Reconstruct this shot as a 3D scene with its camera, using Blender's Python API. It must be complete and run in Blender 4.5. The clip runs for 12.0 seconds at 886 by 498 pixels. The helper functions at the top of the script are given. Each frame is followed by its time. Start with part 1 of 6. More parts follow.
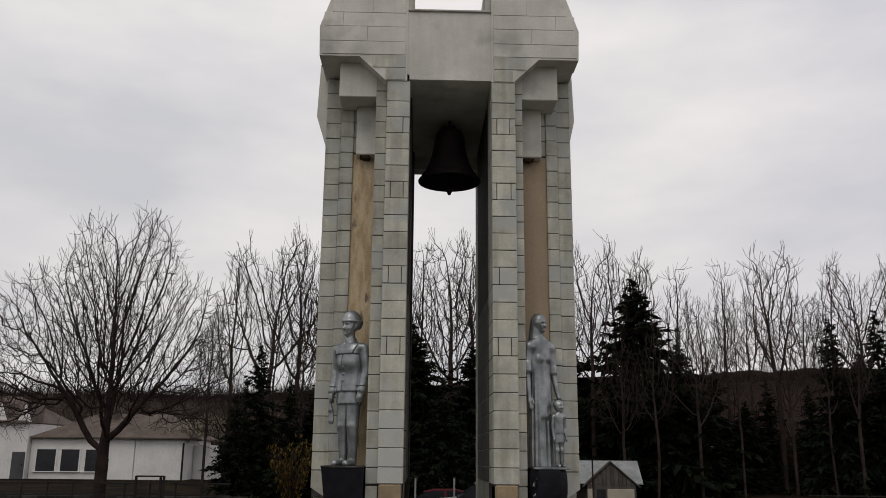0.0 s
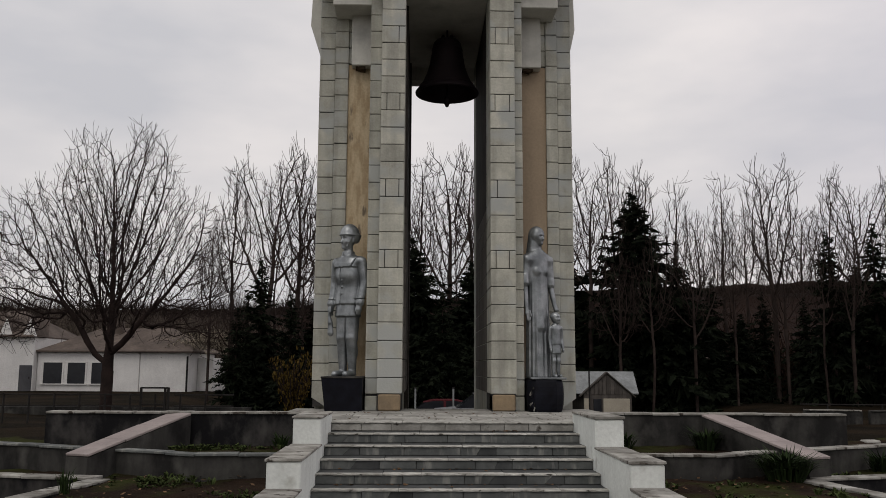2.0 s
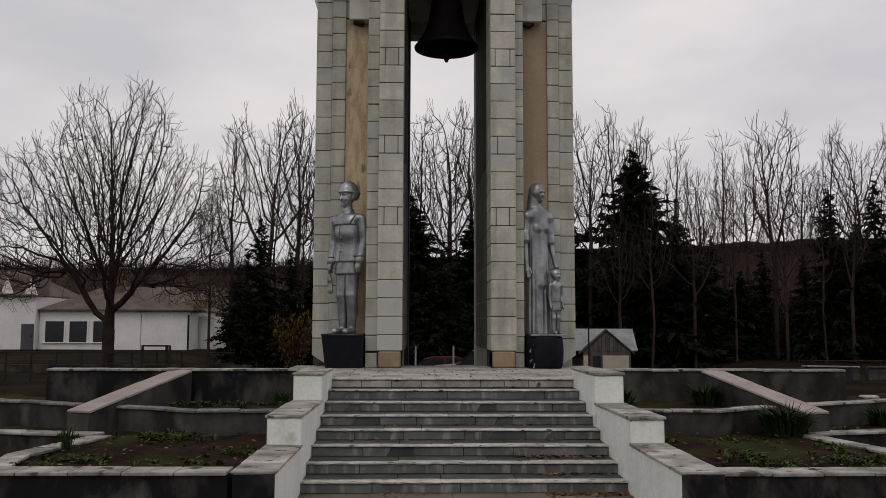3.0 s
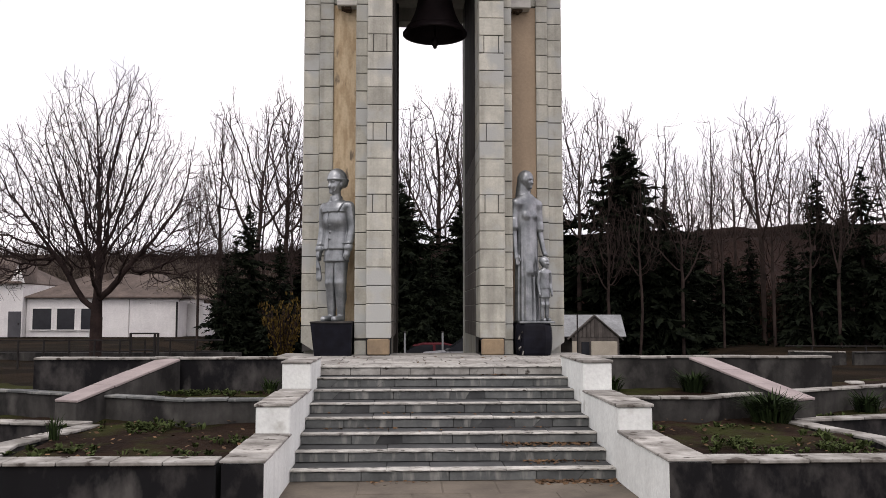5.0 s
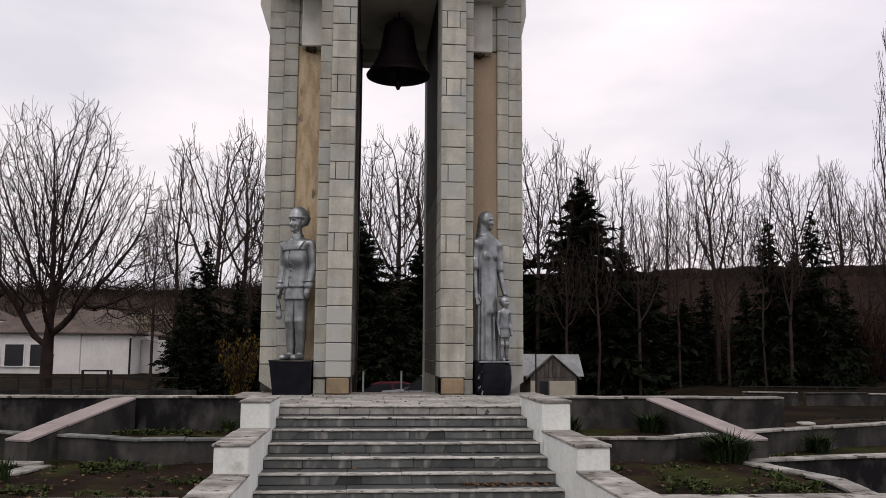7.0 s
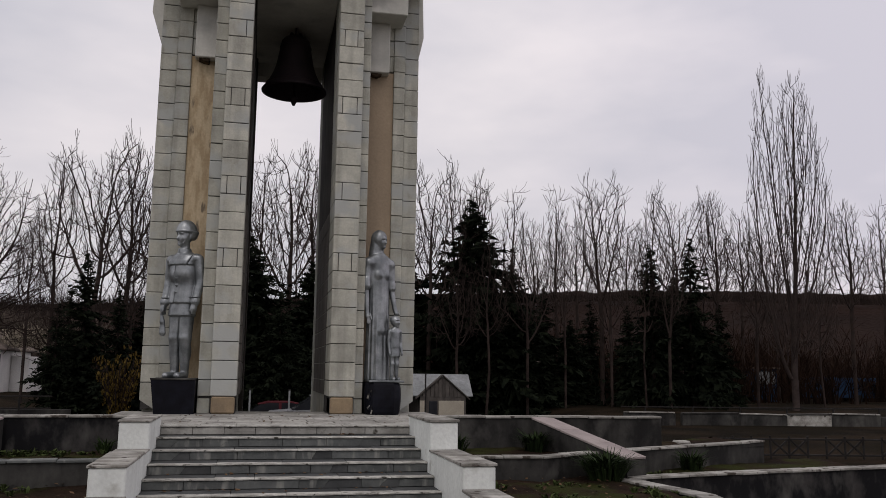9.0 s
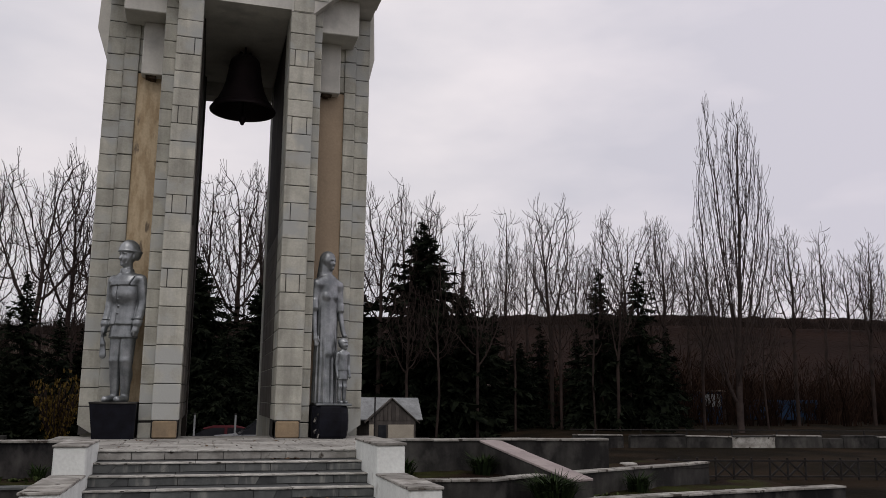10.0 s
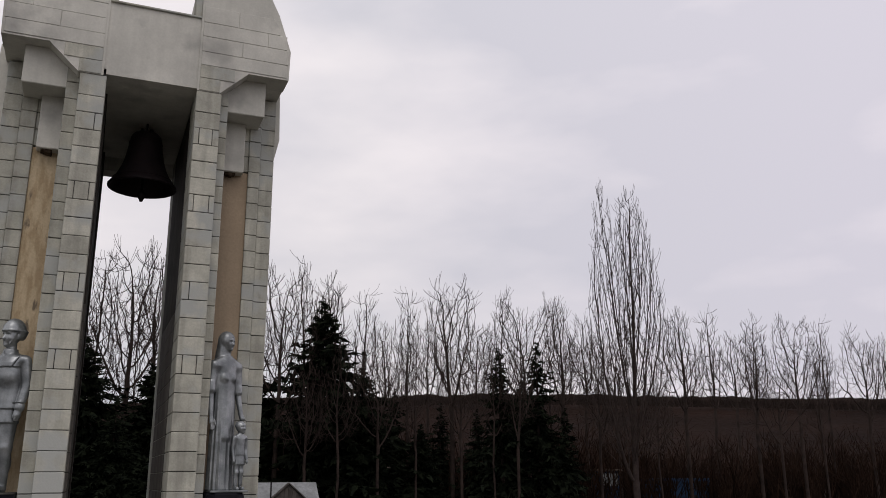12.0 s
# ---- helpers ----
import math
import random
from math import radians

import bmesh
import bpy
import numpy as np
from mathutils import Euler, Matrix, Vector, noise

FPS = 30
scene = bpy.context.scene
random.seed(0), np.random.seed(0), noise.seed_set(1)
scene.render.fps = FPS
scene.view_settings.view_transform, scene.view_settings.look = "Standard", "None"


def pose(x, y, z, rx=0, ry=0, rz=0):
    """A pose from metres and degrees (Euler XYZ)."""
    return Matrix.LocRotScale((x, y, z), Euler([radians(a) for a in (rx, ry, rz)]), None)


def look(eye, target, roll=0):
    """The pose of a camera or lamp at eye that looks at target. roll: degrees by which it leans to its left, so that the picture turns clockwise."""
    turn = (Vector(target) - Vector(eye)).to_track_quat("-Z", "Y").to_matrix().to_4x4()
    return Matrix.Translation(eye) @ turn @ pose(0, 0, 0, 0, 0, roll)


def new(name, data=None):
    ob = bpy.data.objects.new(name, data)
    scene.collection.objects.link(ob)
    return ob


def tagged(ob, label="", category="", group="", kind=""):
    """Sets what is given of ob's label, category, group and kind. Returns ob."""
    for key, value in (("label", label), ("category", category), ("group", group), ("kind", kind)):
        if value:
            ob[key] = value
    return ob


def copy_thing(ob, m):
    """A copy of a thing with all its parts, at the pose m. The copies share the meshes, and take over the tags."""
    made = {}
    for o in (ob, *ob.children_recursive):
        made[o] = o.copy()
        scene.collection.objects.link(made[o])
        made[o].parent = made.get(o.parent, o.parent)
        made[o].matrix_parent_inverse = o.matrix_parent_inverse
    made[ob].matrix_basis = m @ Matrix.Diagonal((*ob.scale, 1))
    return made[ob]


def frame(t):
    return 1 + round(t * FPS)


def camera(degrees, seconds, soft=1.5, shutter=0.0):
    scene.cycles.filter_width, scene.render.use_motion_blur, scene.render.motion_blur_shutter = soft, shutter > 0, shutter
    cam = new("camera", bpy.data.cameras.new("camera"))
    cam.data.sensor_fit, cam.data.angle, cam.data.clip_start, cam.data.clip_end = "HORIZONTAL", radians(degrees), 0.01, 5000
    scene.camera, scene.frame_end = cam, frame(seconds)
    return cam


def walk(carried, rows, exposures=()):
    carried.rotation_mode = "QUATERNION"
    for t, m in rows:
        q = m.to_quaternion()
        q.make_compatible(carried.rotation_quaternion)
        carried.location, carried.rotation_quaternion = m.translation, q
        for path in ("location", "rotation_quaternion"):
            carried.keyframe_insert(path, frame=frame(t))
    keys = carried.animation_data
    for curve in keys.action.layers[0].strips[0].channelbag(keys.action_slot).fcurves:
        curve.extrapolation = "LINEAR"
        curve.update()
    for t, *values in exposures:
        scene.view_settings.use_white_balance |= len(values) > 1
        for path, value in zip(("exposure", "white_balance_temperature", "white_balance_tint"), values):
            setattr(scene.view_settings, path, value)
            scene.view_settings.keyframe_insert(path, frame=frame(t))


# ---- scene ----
cam = camera(55.0, 12.0, soft=0.8)
# The filmer stands before the stairs and sways a little, tilts down, then pans to the right: seconds, eye, yaw, pitch, roll.
ROWS = [
    (0.0, -0.032, -0.05, 1.76, -1.71, 13.75, -0.48), (0.5, 0.001, -0.06, 1.756, -1.69, 12.27, -0.52), (1.0, 0.013, -0.014, 1.754, -1.68, 10.86, -0.47),
    (1.5, 0.007, -0.002, 1.749, -1.7, 9.43, -0.37), (2.0, 0.004, 0.015, 1.737, -1.7, 8.04, -0.28), (2.5, 0.006, 0.049, 1.732, -1.69, 6.62, -0.24),
    (3.0, 0.008, 0.091, 1.722, -1.69, 5.25, -0.15), (5.0, 0.014, 0.1, 1.748, -2.41, 4.31, 0.02), (5.5, 0.014, 0.074, 1.747, -2.82, 4.81, 0.07),
    (6.0, 0.001, 0.062, 1.748, -3.41, 5.46, -0.02), (6.5, -0.012, 0.049, 1.756, -4.03, 6.19, -0.18), (7.0, -0.022, 0.009, 1.766, -5.2, 6.87, -0.36),
    (9.0, -0.018, -0.034, 1.76, -12.5, 8.24, -0.75), (9.5, 0.006, -0.013, 1.754, -14.18, 8.72, -0.69), (10.0, 0.034, 0.013, 1.742, -15.78, 9.84, -0.57),
    (10.5, 0.026, -0.029, 1.752, -17.47, 11.41, -0.56), (11.0, 0.008, -0.105, 1.732, -19.09, 12.98, -0.2), (11.5, -0.025, -0.086, 1.774, -20.76, 14.2, 0.09),
    (12.0, -0.032, -0.065, 1.76, -22.38, 15.15, 0.34),
]
STOPS = [(0.0, 0.0, 6780, 13), (3.2, -0.08, 6820, 16), (4.4, 0.83, 6720, 20), (6.7, 0.75, 6720, 20), (7.0, 0.34, 6750, 19), (7.4, 0.12, 6650, 17), (8.8, -0.02, 6650, 18), (12.0, 0.03, 6650, 17)]
walk(cam, [(t, pose(x, y, z, 90 + pitch, roll, yaw)) for t, x, y, z, yaw, pitch, roll in ROWS], STOPS)

# ---- sky and light: a bright overcast day ----
world = bpy.data.worlds.new("overcast_sky")
scene.world = world
world.use_nodes = True
wn, wl = world.node_tree.nodes, world.node_tree.links
wn.clear()
w_out = wn.new("ShaderNodeOutputWorld")
w_bg = wn.new("ShaderNodeBackground")
w_bg.inputs["Strength"].default_value = 1.16
w_sky = wn.new("ShaderNodeTexSky")
w_sky.sky_type = "NISHITA"
w_sky.sun_disc = False
w_sky.sun_elevation = radians(40)
w_sky.sun_rotation = radians(200)
w_dim = wn.new("ShaderNodeMix")
w_dim.data_type = "RGBA"
w_dim.blend_type = "MULTIPLY"
w_dim.inputs["Factor"].default_value = 1.0
w_dim.inputs[7].default_value = (0.09, 0.09, 0.09, 1)
w_co = wn.new("ShaderNodeTexCoord")
w_sep = wn.new("ShaderNodeSeparateXYZ")
w_ramp = wn.new("ShaderNodeMapRange")
w_ramp.inputs["From Min"].default_value = 0.0
w_ramp.inputs["From Max"].default_value = 1.0
w_ramp.inputs["To Min"].default_value = 0.74
w_ramp.inputs["To Max"].default_value = 1.0
w_map = wn.new("ShaderNodeMapping")
w_map.inputs["Scale"].default_value = (1.0, 1.0, 2.6)
w_noise = wn.new("ShaderNodeTexNoise")
w_noise.inputs["Scale"].default_value = 2.2
w_noise.inputs["Detail"].default_value = 5
w_cloud = wn.new("ShaderNodeValToRGB")
w_cloud.color_ramp.elements[0].position = 0.38
w_cloud.color_ramp.elements[0].color = (0.72, 0.75, 0.80, 1)
w_cloud.color_ramp.elements[1].position = 0.63
w_cloud.color_ramp.elements[1].color = (1.0, 0.995, 1.0, 1)
w_mul = wn.new("ShaderNodeVectorMath")
w_mul.operation = "SCALE"
w_mix = wn.new("ShaderNodeMix")
w_mix.data_type = "RGBA"
w_mix.inputs["Factor"].default_value = 0.94
wl.new(w_sky.outputs["Color"], w_dim.inputs[6])
wl.new(w_co.outputs["Generated"], w_sep.inputs[0])
wl.new(w_sep.outputs["Z"], w_ramp.inputs["Value"])
wl.new(w_co.outputs["Generated"], w_map.inputs["Vector"])
wl.new(w_map.outputs["Vector"], w_noise.inputs["Vector"])
wl.new(w_noise.outputs["Fac"], w_cloud.inputs["Fac"])
wl.new(w_cloud.outputs["Color"], w_mul.inputs[0])
wl.new(w_ramp.outputs["Result"], w_mul.inputs["Scale"])
wl.new(w_dim.outputs[2], w_mix.inputs[6])
wl.new(w_mul.outputs["Vector"], w_mix.inputs[7])
w_side = wn.new("ShaderNodeValToRGB")
w_side.color_ramp.elements[0].position = 0.25
w_side.color_ramp.elements[0].color = (0.86, 0.86, 0.86, 1)
w_side.color_ramp.elements[1].position = 0.95
w_side.color_ramp.elements[1].color = (1.0, 0.955, 0.985, 1)
w_tone = wn.new("ShaderNodeMix")
w_tone.data_type = "RGBA"
w_tone.blend_type = "MULTIPLY"
w_tone.inputs["Factor"].default_value = 1.0
wl.new(w_sep.outputs["X"], w_side.inputs["Fac"])
wl.new(w_mix.outputs[2], w_tone.inputs[6])
wl.new(w_side.outputs["Color"], w_tone.inputs[7])
wl.new(w_tone.outputs[2], w_bg.inputs["Color"])
wl.new(w_bg.outputs["Background"], w_out.inputs["Surface"])

sun = new("sun", bpy.data.lights.new("sun", "SUN"))
sun.data.energy = 0.5
sun.data.angle = radians(25)
sun.data.color = (1.0, 0.97, 0.92)
sun.matrix_world = look((0, 0, 60), (10, 40, 0))

# ---- materials ----


def material(name, base, dark, scale=3.0, fine=40.0, rough=0.8, bump=0.25, metal=0.0, spread=(0.35, 0.7), random_tint=0.0, streak=0.0,
             stain=None, stain_scale=0.8, stain_edge=(0.55, 0.68), island=False, dist=0.01, spec=0.12, stretch=None, amp=0.07, stain_stretch=None):
    """A worn surface: base and dark colours mixed by a coarse noise, with fine grain, relief, optional drips and stains."""
    m = bpy.data.materials.new(name)
    m.use_nodes = True
    n, l = m.node_tree.nodes, m.node_tree.links
    bsdf = n["Principled BSDF"]
    bsdf.inputs["Metallic"].default_value = metal
    bsdf.inputs["Specular IOR Level"].default_value = spec
    geo = n.new("ShaderNodeNewGeometry")
    coarse = n.new("ShaderNodeTexNoise")
    coarse.inputs["Scale"].default_value = scale
    coarse.inputs["Detail"].default_value = 6
    coarse.inputs["Roughness"].default_value = 0.62
    grain = n.new("ShaderNodeTexNoise")
    grain.inputs["Scale"].default_value = fine
    grain.inputs["Detail"].default_value = 3
    if stretch:
        st = n.new("ShaderNodeMapping")
        st.inputs["Scale"].default_value = stretch
        l.new(geo.outputs["Position"], st.inputs["Vector"])
        l.new(st.outputs["Vector"], coarse.inputs["Vector"])
    else:
        l.new(geo.outputs["Position"], coarse.inputs["Vector"])
    l.new(geo.outputs["Position"], grain.inputs["Vector"])
    ramp = n.new("ShaderNodeMapRange")
    ramp.inputs["From Min"].default_value, ramp.inputs["From Max"].default_value = spread
    l.new(coarse.outputs["Fac"], ramp.inputs["Value"])
    mix = n.new("ShaderNodeMix")
    mix.data_type = "RGBA"
    mix.inputs[6].default_value = (*dark, 1)
    mix.inputs[7].default_value = (*base, 1)
    l.new(ramp.outputs["Result"], mix.inputs["Factor"])
    color = mix.outputs[2]
    hsv = n.new("ShaderNodeHueSaturation")
    val = n.new("ShaderNodeMapRange")
    val.inputs["From Min"].default_value, val.inputs["From Max"].default_value = 0.3, 0.7
    val.inputs["To Min"].default_value, val.inputs["To Max"].default_value = 1 - amp, 1 + amp
    l.new(grain.outputs["Fac"], val.inputs["Value"])
    l.new(val.outputs["Result"], hsv.inputs["Value"])
    l.new(color, hsv.inputs["Color"])
    color = hsv.outputs["Color"]
    if random_tint:
        tint = n.new("ShaderNodeHueSaturation")
        rnd = n.new("ShaderNodeMapRange")
        rnd.inputs["To Min"].default_value, rnd.inputs["To Max"].default_value = 1 - random_tint, 1 + random_tint
        if island:
            l.new(geo.outputs["Random Per Island"], rnd.inputs["Value"])
        else:
            info = n.new("ShaderNodeObjectInfo")
            l.new(info.outputs["Random"], rnd.inputs["Value"])
        l.new(rnd.outputs["Result"], tint.inputs["Value"])
        l.new(color, tint.inputs["Color"])
        color = tint.outputs["Color"]
    if streak:
        mp = n.new("ShaderNodeMapping")
        mp.inputs["Scale"].default_value = (6.0, 6.0, 0.45)
        l.new(geo.outputs["Position"], mp.inputs["Vector"])
        drip = n.new("ShaderNodeTexNoise")
        drip.inputs["Scale"].default_value = 1.0
        drip.inputs["Detail"].default_value = 5
        l.new(mp.outputs["Vector"], drip.inputs["Vector"])
        dr = n.new("ShaderNodeMapRange")
        dr.inputs["From Min"].default_value, dr.inputs["From Max"].default_value = 0.42, 0.68
        dr.inputs["To Min"].default_value, dr.inputs["To Max"].default_value = 0.0, streak
        l.new(drip.outputs["Fac"], dr.inputs["Value"])
        dm = n.new("ShaderNodeMix")
        dm.data_type = "RGBA"
        dm.inputs[7].default_value = (*[c * 0.35 for c in dark], 1)
        l.new(dr.outputs["Result"], dm.inputs["Factor"])
        l.new(color, dm.inputs[6])
        color = dm.outputs[2]
    if stain:
        sn = n.new("ShaderNodeTexNoise")
        sn.inputs["Scale"].default_value = stain_scale
        sn.inputs["Detail"].default_value = 7
        if stain_stretch:
            ss = n.new("ShaderNodeMapping")
            ss.inputs["Scale"].default_value = stain_stretch
            ss.inputs["Rotation"].default_value = (0.0, 0.25, 0.0)
            l.new(geo.outputs["Position"], ss.inputs["Vector"])
            l.new(ss.outputs["Vector"], sn.inputs["Vector"])
        else:
            l.new(geo.outputs["Position"], sn.inputs["Vector"])
        sr = n.new("ShaderNodeMapRange")
        sr.inputs["From Min"].default_value, sr.inputs["From Max"].default_value = stain_edge
        l.new(sn.outputs["Fac"], sr.inputs["Value"])
        sm = n.new("ShaderNodeMix")
        sm.data_type = "RGBA"
        sm.inputs[7].default_value = (*stain, 1)
        l.new(sr.outputs["Result"], sm.inputs["Factor"])
        l.new(color, sm.inputs[6])
        color = sm.outputs[2]
    l.new(color, bsdf.inputs["Base Color"])
    rr = n.new("ShaderNodeMapRange")
    rr.inputs["To Min"].default_value, rr.inputs["To Max"].default_value = max(0.05, rough - 0.12), min(1.0, rough + 0.12)
    l.new(grain.outputs["Fac"], rr.inputs["Value"])
    l.new(rr.outputs["Result"], bsdf.inputs["Roughness"])
    if bump:
        bp = n.new("ShaderNodeBump")
        bp.inputs["Strength"].default_value = bump
        bp.inputs["Distance"].default_value = dist
        l.new(grain.outputs["Fac"], bp.inputs["Height"])
        l.new(bp.outputs["Normal"], bsdf.inputs["Normal"])
    return m


STONE = material("grey_limestone", (0.53, 0.522, 0.445), (0.355, 0.352, 0.30), 2.2, 30, 0.85, 0.3, random_tint=0.12, streak=0.38, stain=(0.39, 0.402, 0.375), stain_scale=1.6, stain_edge=(0.50, 0.62))
CONCRETE = material("pale_render", (0.66, 0.65, 0.585), (0.48, 0.475, 0.43), 0.9, 25, 0.9, 0.12, streak=0.10, amp=0.04, stain=(0.34, 0.335, 0.31), stain_scale=1.3, stain_edge=(0.56, 0.74))
MORTAR = material("dark_joint", (0.07, 0.065, 0.06), (0.035, 0.035, 0.035), 4, 40, 0.95, 0.2)
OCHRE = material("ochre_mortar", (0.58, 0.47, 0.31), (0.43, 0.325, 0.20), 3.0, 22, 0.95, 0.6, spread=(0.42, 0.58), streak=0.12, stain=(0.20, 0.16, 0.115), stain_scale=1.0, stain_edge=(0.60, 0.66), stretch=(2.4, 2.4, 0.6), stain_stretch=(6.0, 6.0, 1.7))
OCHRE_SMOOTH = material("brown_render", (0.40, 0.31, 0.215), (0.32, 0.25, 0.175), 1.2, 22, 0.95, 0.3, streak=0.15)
ALU = material("silver_paint", (0.33, 0.35, 0.355), (0.17, 0.185, 0.19), 3.5, 60, 0.36, 0.10, metal=0.72, streak=0.35, spec=0.5, spread=(0.38, 0.62))
BLACK = material("black_granite", (0.011, 0.012, 0.018), (0.005, 0.005, 0.007), 4, 50, 0.5, 0.05, spec=0.09)
BRONZE = material("dark_bronze", (0.040, 0.028, 0.031), (0.020, 0.014, 0.016), 3, 40, 0.6, 0.1, metal=0.4, spec=0.3)
WHITE = material("whitewash", (0.745, 0.775, 0.735), (0.63, 0.655, 0.62), 1.8, 25, 0.9, 0.35, streak=0.12, stain=(0.30, 0.29, 0.25), stain_scale=2.6, stain_edge=(0.64, 0.80))
DARKWALL = material("weathered_concrete", (0.062, 0.058, 0.054), (0.008, 0.008, 0.0088), 1.6, 18, 0.75, 0.3, streak=0.3, spread=(0.46, 0.68), stretch=(1.5, 1.5, 0.9), stain=(0.075, 0.072, 0.066), stain_scale=1.0, stain_edge=(0.59, 0.72), stain_stretch=(2.6, 2.6, 1.4))
GREYWALL = material("grey_slab", (0.066, 0.064, 0.058), (0.0187, 0.018, 0.0172), 1.5, 20, 0.85, 0.3, streak=0.35, spread=(0.38, 0.66), stretch=(1.4, 1.4, 0.9), stain=(0.088, 0.085, 0.077), stain_scale=1.0, stain_edge=(0.58, 0.74), stain_stretch=(2.2, 2.2, 1.6))
COPING = material("pale_coping", (0.385, 0.378, 0.345), (0.140, 0.132, 0.115), 3.5, 30, 0.9, 0.35, random_tint=0.2, stain=(0.0595, 0.051, 0.0425), stain_scale=5.5, stain_edge=(0.59, 0.65))
PINK = material("pinkish_coping", (0.323, 0.2805, 0.2635), (0.238, 0.204, 0.1955), 2.5, 30, 0.9, 0.3, random_tint=0.08)
RISER = material("slate_riser", (0.150, 0.158, 0.150), (0.075, 0.080, 0.078), 2.2, 30, 0.75, 0.3, random_tint=0.16, stain=(0.27, 0.27, 0.245), stain_scale=1.0, stain_edge=(0.54, 0.72), stain_stretch=(9.0, 9.0, 2.2))
SLATE_DARK = material("dark_slate", (0.082, 0.085, 0.083), (0.042, 0.045, 0.045), 2.5, 30, 0.7, 0.3, random_tint=0.2)
TREAD = material("worn_tread", (0.50, 0.495, 0.45), (0.24, 0.235, 0.21), 5.0, 30, 0.9, 0.5, random_tint=0.12, stain=(0.06, 0.056, 0.047), stain_scale=1.0, stain_edge=(0.60, 0.66), stain_stretch=(9.0, 22.0, 12.0))
FLAG = material("pale_flagstone", (0.41, 0.405, 0.368), (0.21, 0.203, 0.183), 2.5, 30, 0.9, 0.4, random_tint=0.14, stain=(0.0602, 0.0516, 0.043), stain_scale=5.0, stain_edge=(0.60, 0.66))
PAVE = material("paved_ground", (0.155, 0.134, 0.105), (0.090, 0.078, 0.063), 1.6, 30, 0.95, 0.4)
SOIL = material("bare_soil", (0.03, 0.0195, 0.0135), (0.01275, 0.009, 0.00675), 1.5, 14, 1.0, 1.0, stain=(0.027, 0.03, 0.00975), stain_scale=1.1, stain_edge=(0.48, 0.62), dist=0.04, spec=0.02)
GRASSY = material("winter_grass", (0.01275, 0.00975, 0.00525), (0.006, 0.004875, 0.003375), 0.6, 9, 1.0, 0.9, stain=(0.0195, 0.0135, 0.00825), stain_scale=0.25, stain_edge=(0.48, 0.62), dist=0.05, spec=0.02)

# ---- helpers for building ----


def mesh_part(name, verts, faces, mat, parent=None, label="", smooth=False):
    me = bpy.data.meshes.new(name)
    me.from_pydata([tuple(v) for v in verts], [], faces)
    me.materials.append(mat)
    if smooth:
        me.polygons.foreach_set("use_smooth", [True] * len(me.polygons))
    me.update()
    ob = new(name, me)
    if parent is not None:
        ob.parent = parent
    if label:
        ob["label"] = label
    return ob


def thing(name, label, category, at=(0, 0, 0), group="", kind=""):
    ob = new(name)
    ob.location = at
    return tagged(ob, label, category, group, kind)


def chamfered(sx, sy, sz, b=0.01):
    """A box of that size about the origin with chamfered edges, as verts and faces."""
    hx, hy, hz = sx / 2, sy / 2, sz / 2
    b = min(b, hx * 0.6, hy * 0.6, hz * 0.6)
    bm = bmesh.new()
    bmesh.ops.create_cube(bm, size=1.0)
    for v in bm.verts:
        v.co = Vector((v.co.x * sx, v.co.y * sy, v.co.z * sz))
    bmesh.ops.bevel(bm, geom=bm.edges[:], offset=b, segments=1, affect="EDGES", profile=0.5)
    vs = [v.co.copy() for v in bm.verts]
    bm.verts.index_update()
    fs = [[v.index for v in f.verts] for f in bm.faces]
    bm.free()
    return vs, fs


BOX_CACHE = {}


def block(name, x0, x1, y0, y1, z0, z1, mat, parent, b=0.01, label="", turn=0.0, base=(0, 0, 0), rand=0.0):
    """One chamfered piece; pieces of one size share their mesh. base: the place of the parent."""
    key = (round(x1 - x0, 3), round(y1 - y0, 3), round(z1 - z0, 3), b, mat.name)
    me = BOX_CACHE.get(key)
    if me is None:
        vs, fs = chamfered(x1 - x0, y1 - y0, z1 - z0, b)
        me = bpy.data.meshes.new(name)
        me.from_pydata(vs, [], fs)
        me.materials.append(mat)
        me.update()
        BOX_CACHE[key] = me
    ob = new(name, me)
    ob.location = ((x0 + x1) / 2 - base[0], (y0 + y1) / 2 - base[1], (z0 + z1) / 2 - base[2])
    ob.rotation_euler = (random.uniform(-rand, rand), random.uniform(-rand, rand), turn + random.uniform(-rand, rand))
    if parent is not None:
        ob.parent = parent
    if label:
        ob["label"] = label
    return ob


def prism(outline, y0, y1):
    """An outline in x and z drawn out from y0 to y1."""
    n = len(outline)
    vs = [(x, y0, z) for x, z in outline] + [(x, y1, z) for x, z in outline]
    fs = [list(range(n)), list(range(2 * n - 1, n - 1, -1))]
    fs += [[i, i + n, (i + 1) % n + n, (i + 1) % n] for i in range(n)]
    return vs, fs


def fix_normals(ob):
    bm = bmesh.new()
    bm.from_mesh(ob.data)
    bmesh.ops.recalc_face_normals(bm, faces=bm.faces[:])
    bm.to_mesh(ob.data)
    bm.free()
    return ob


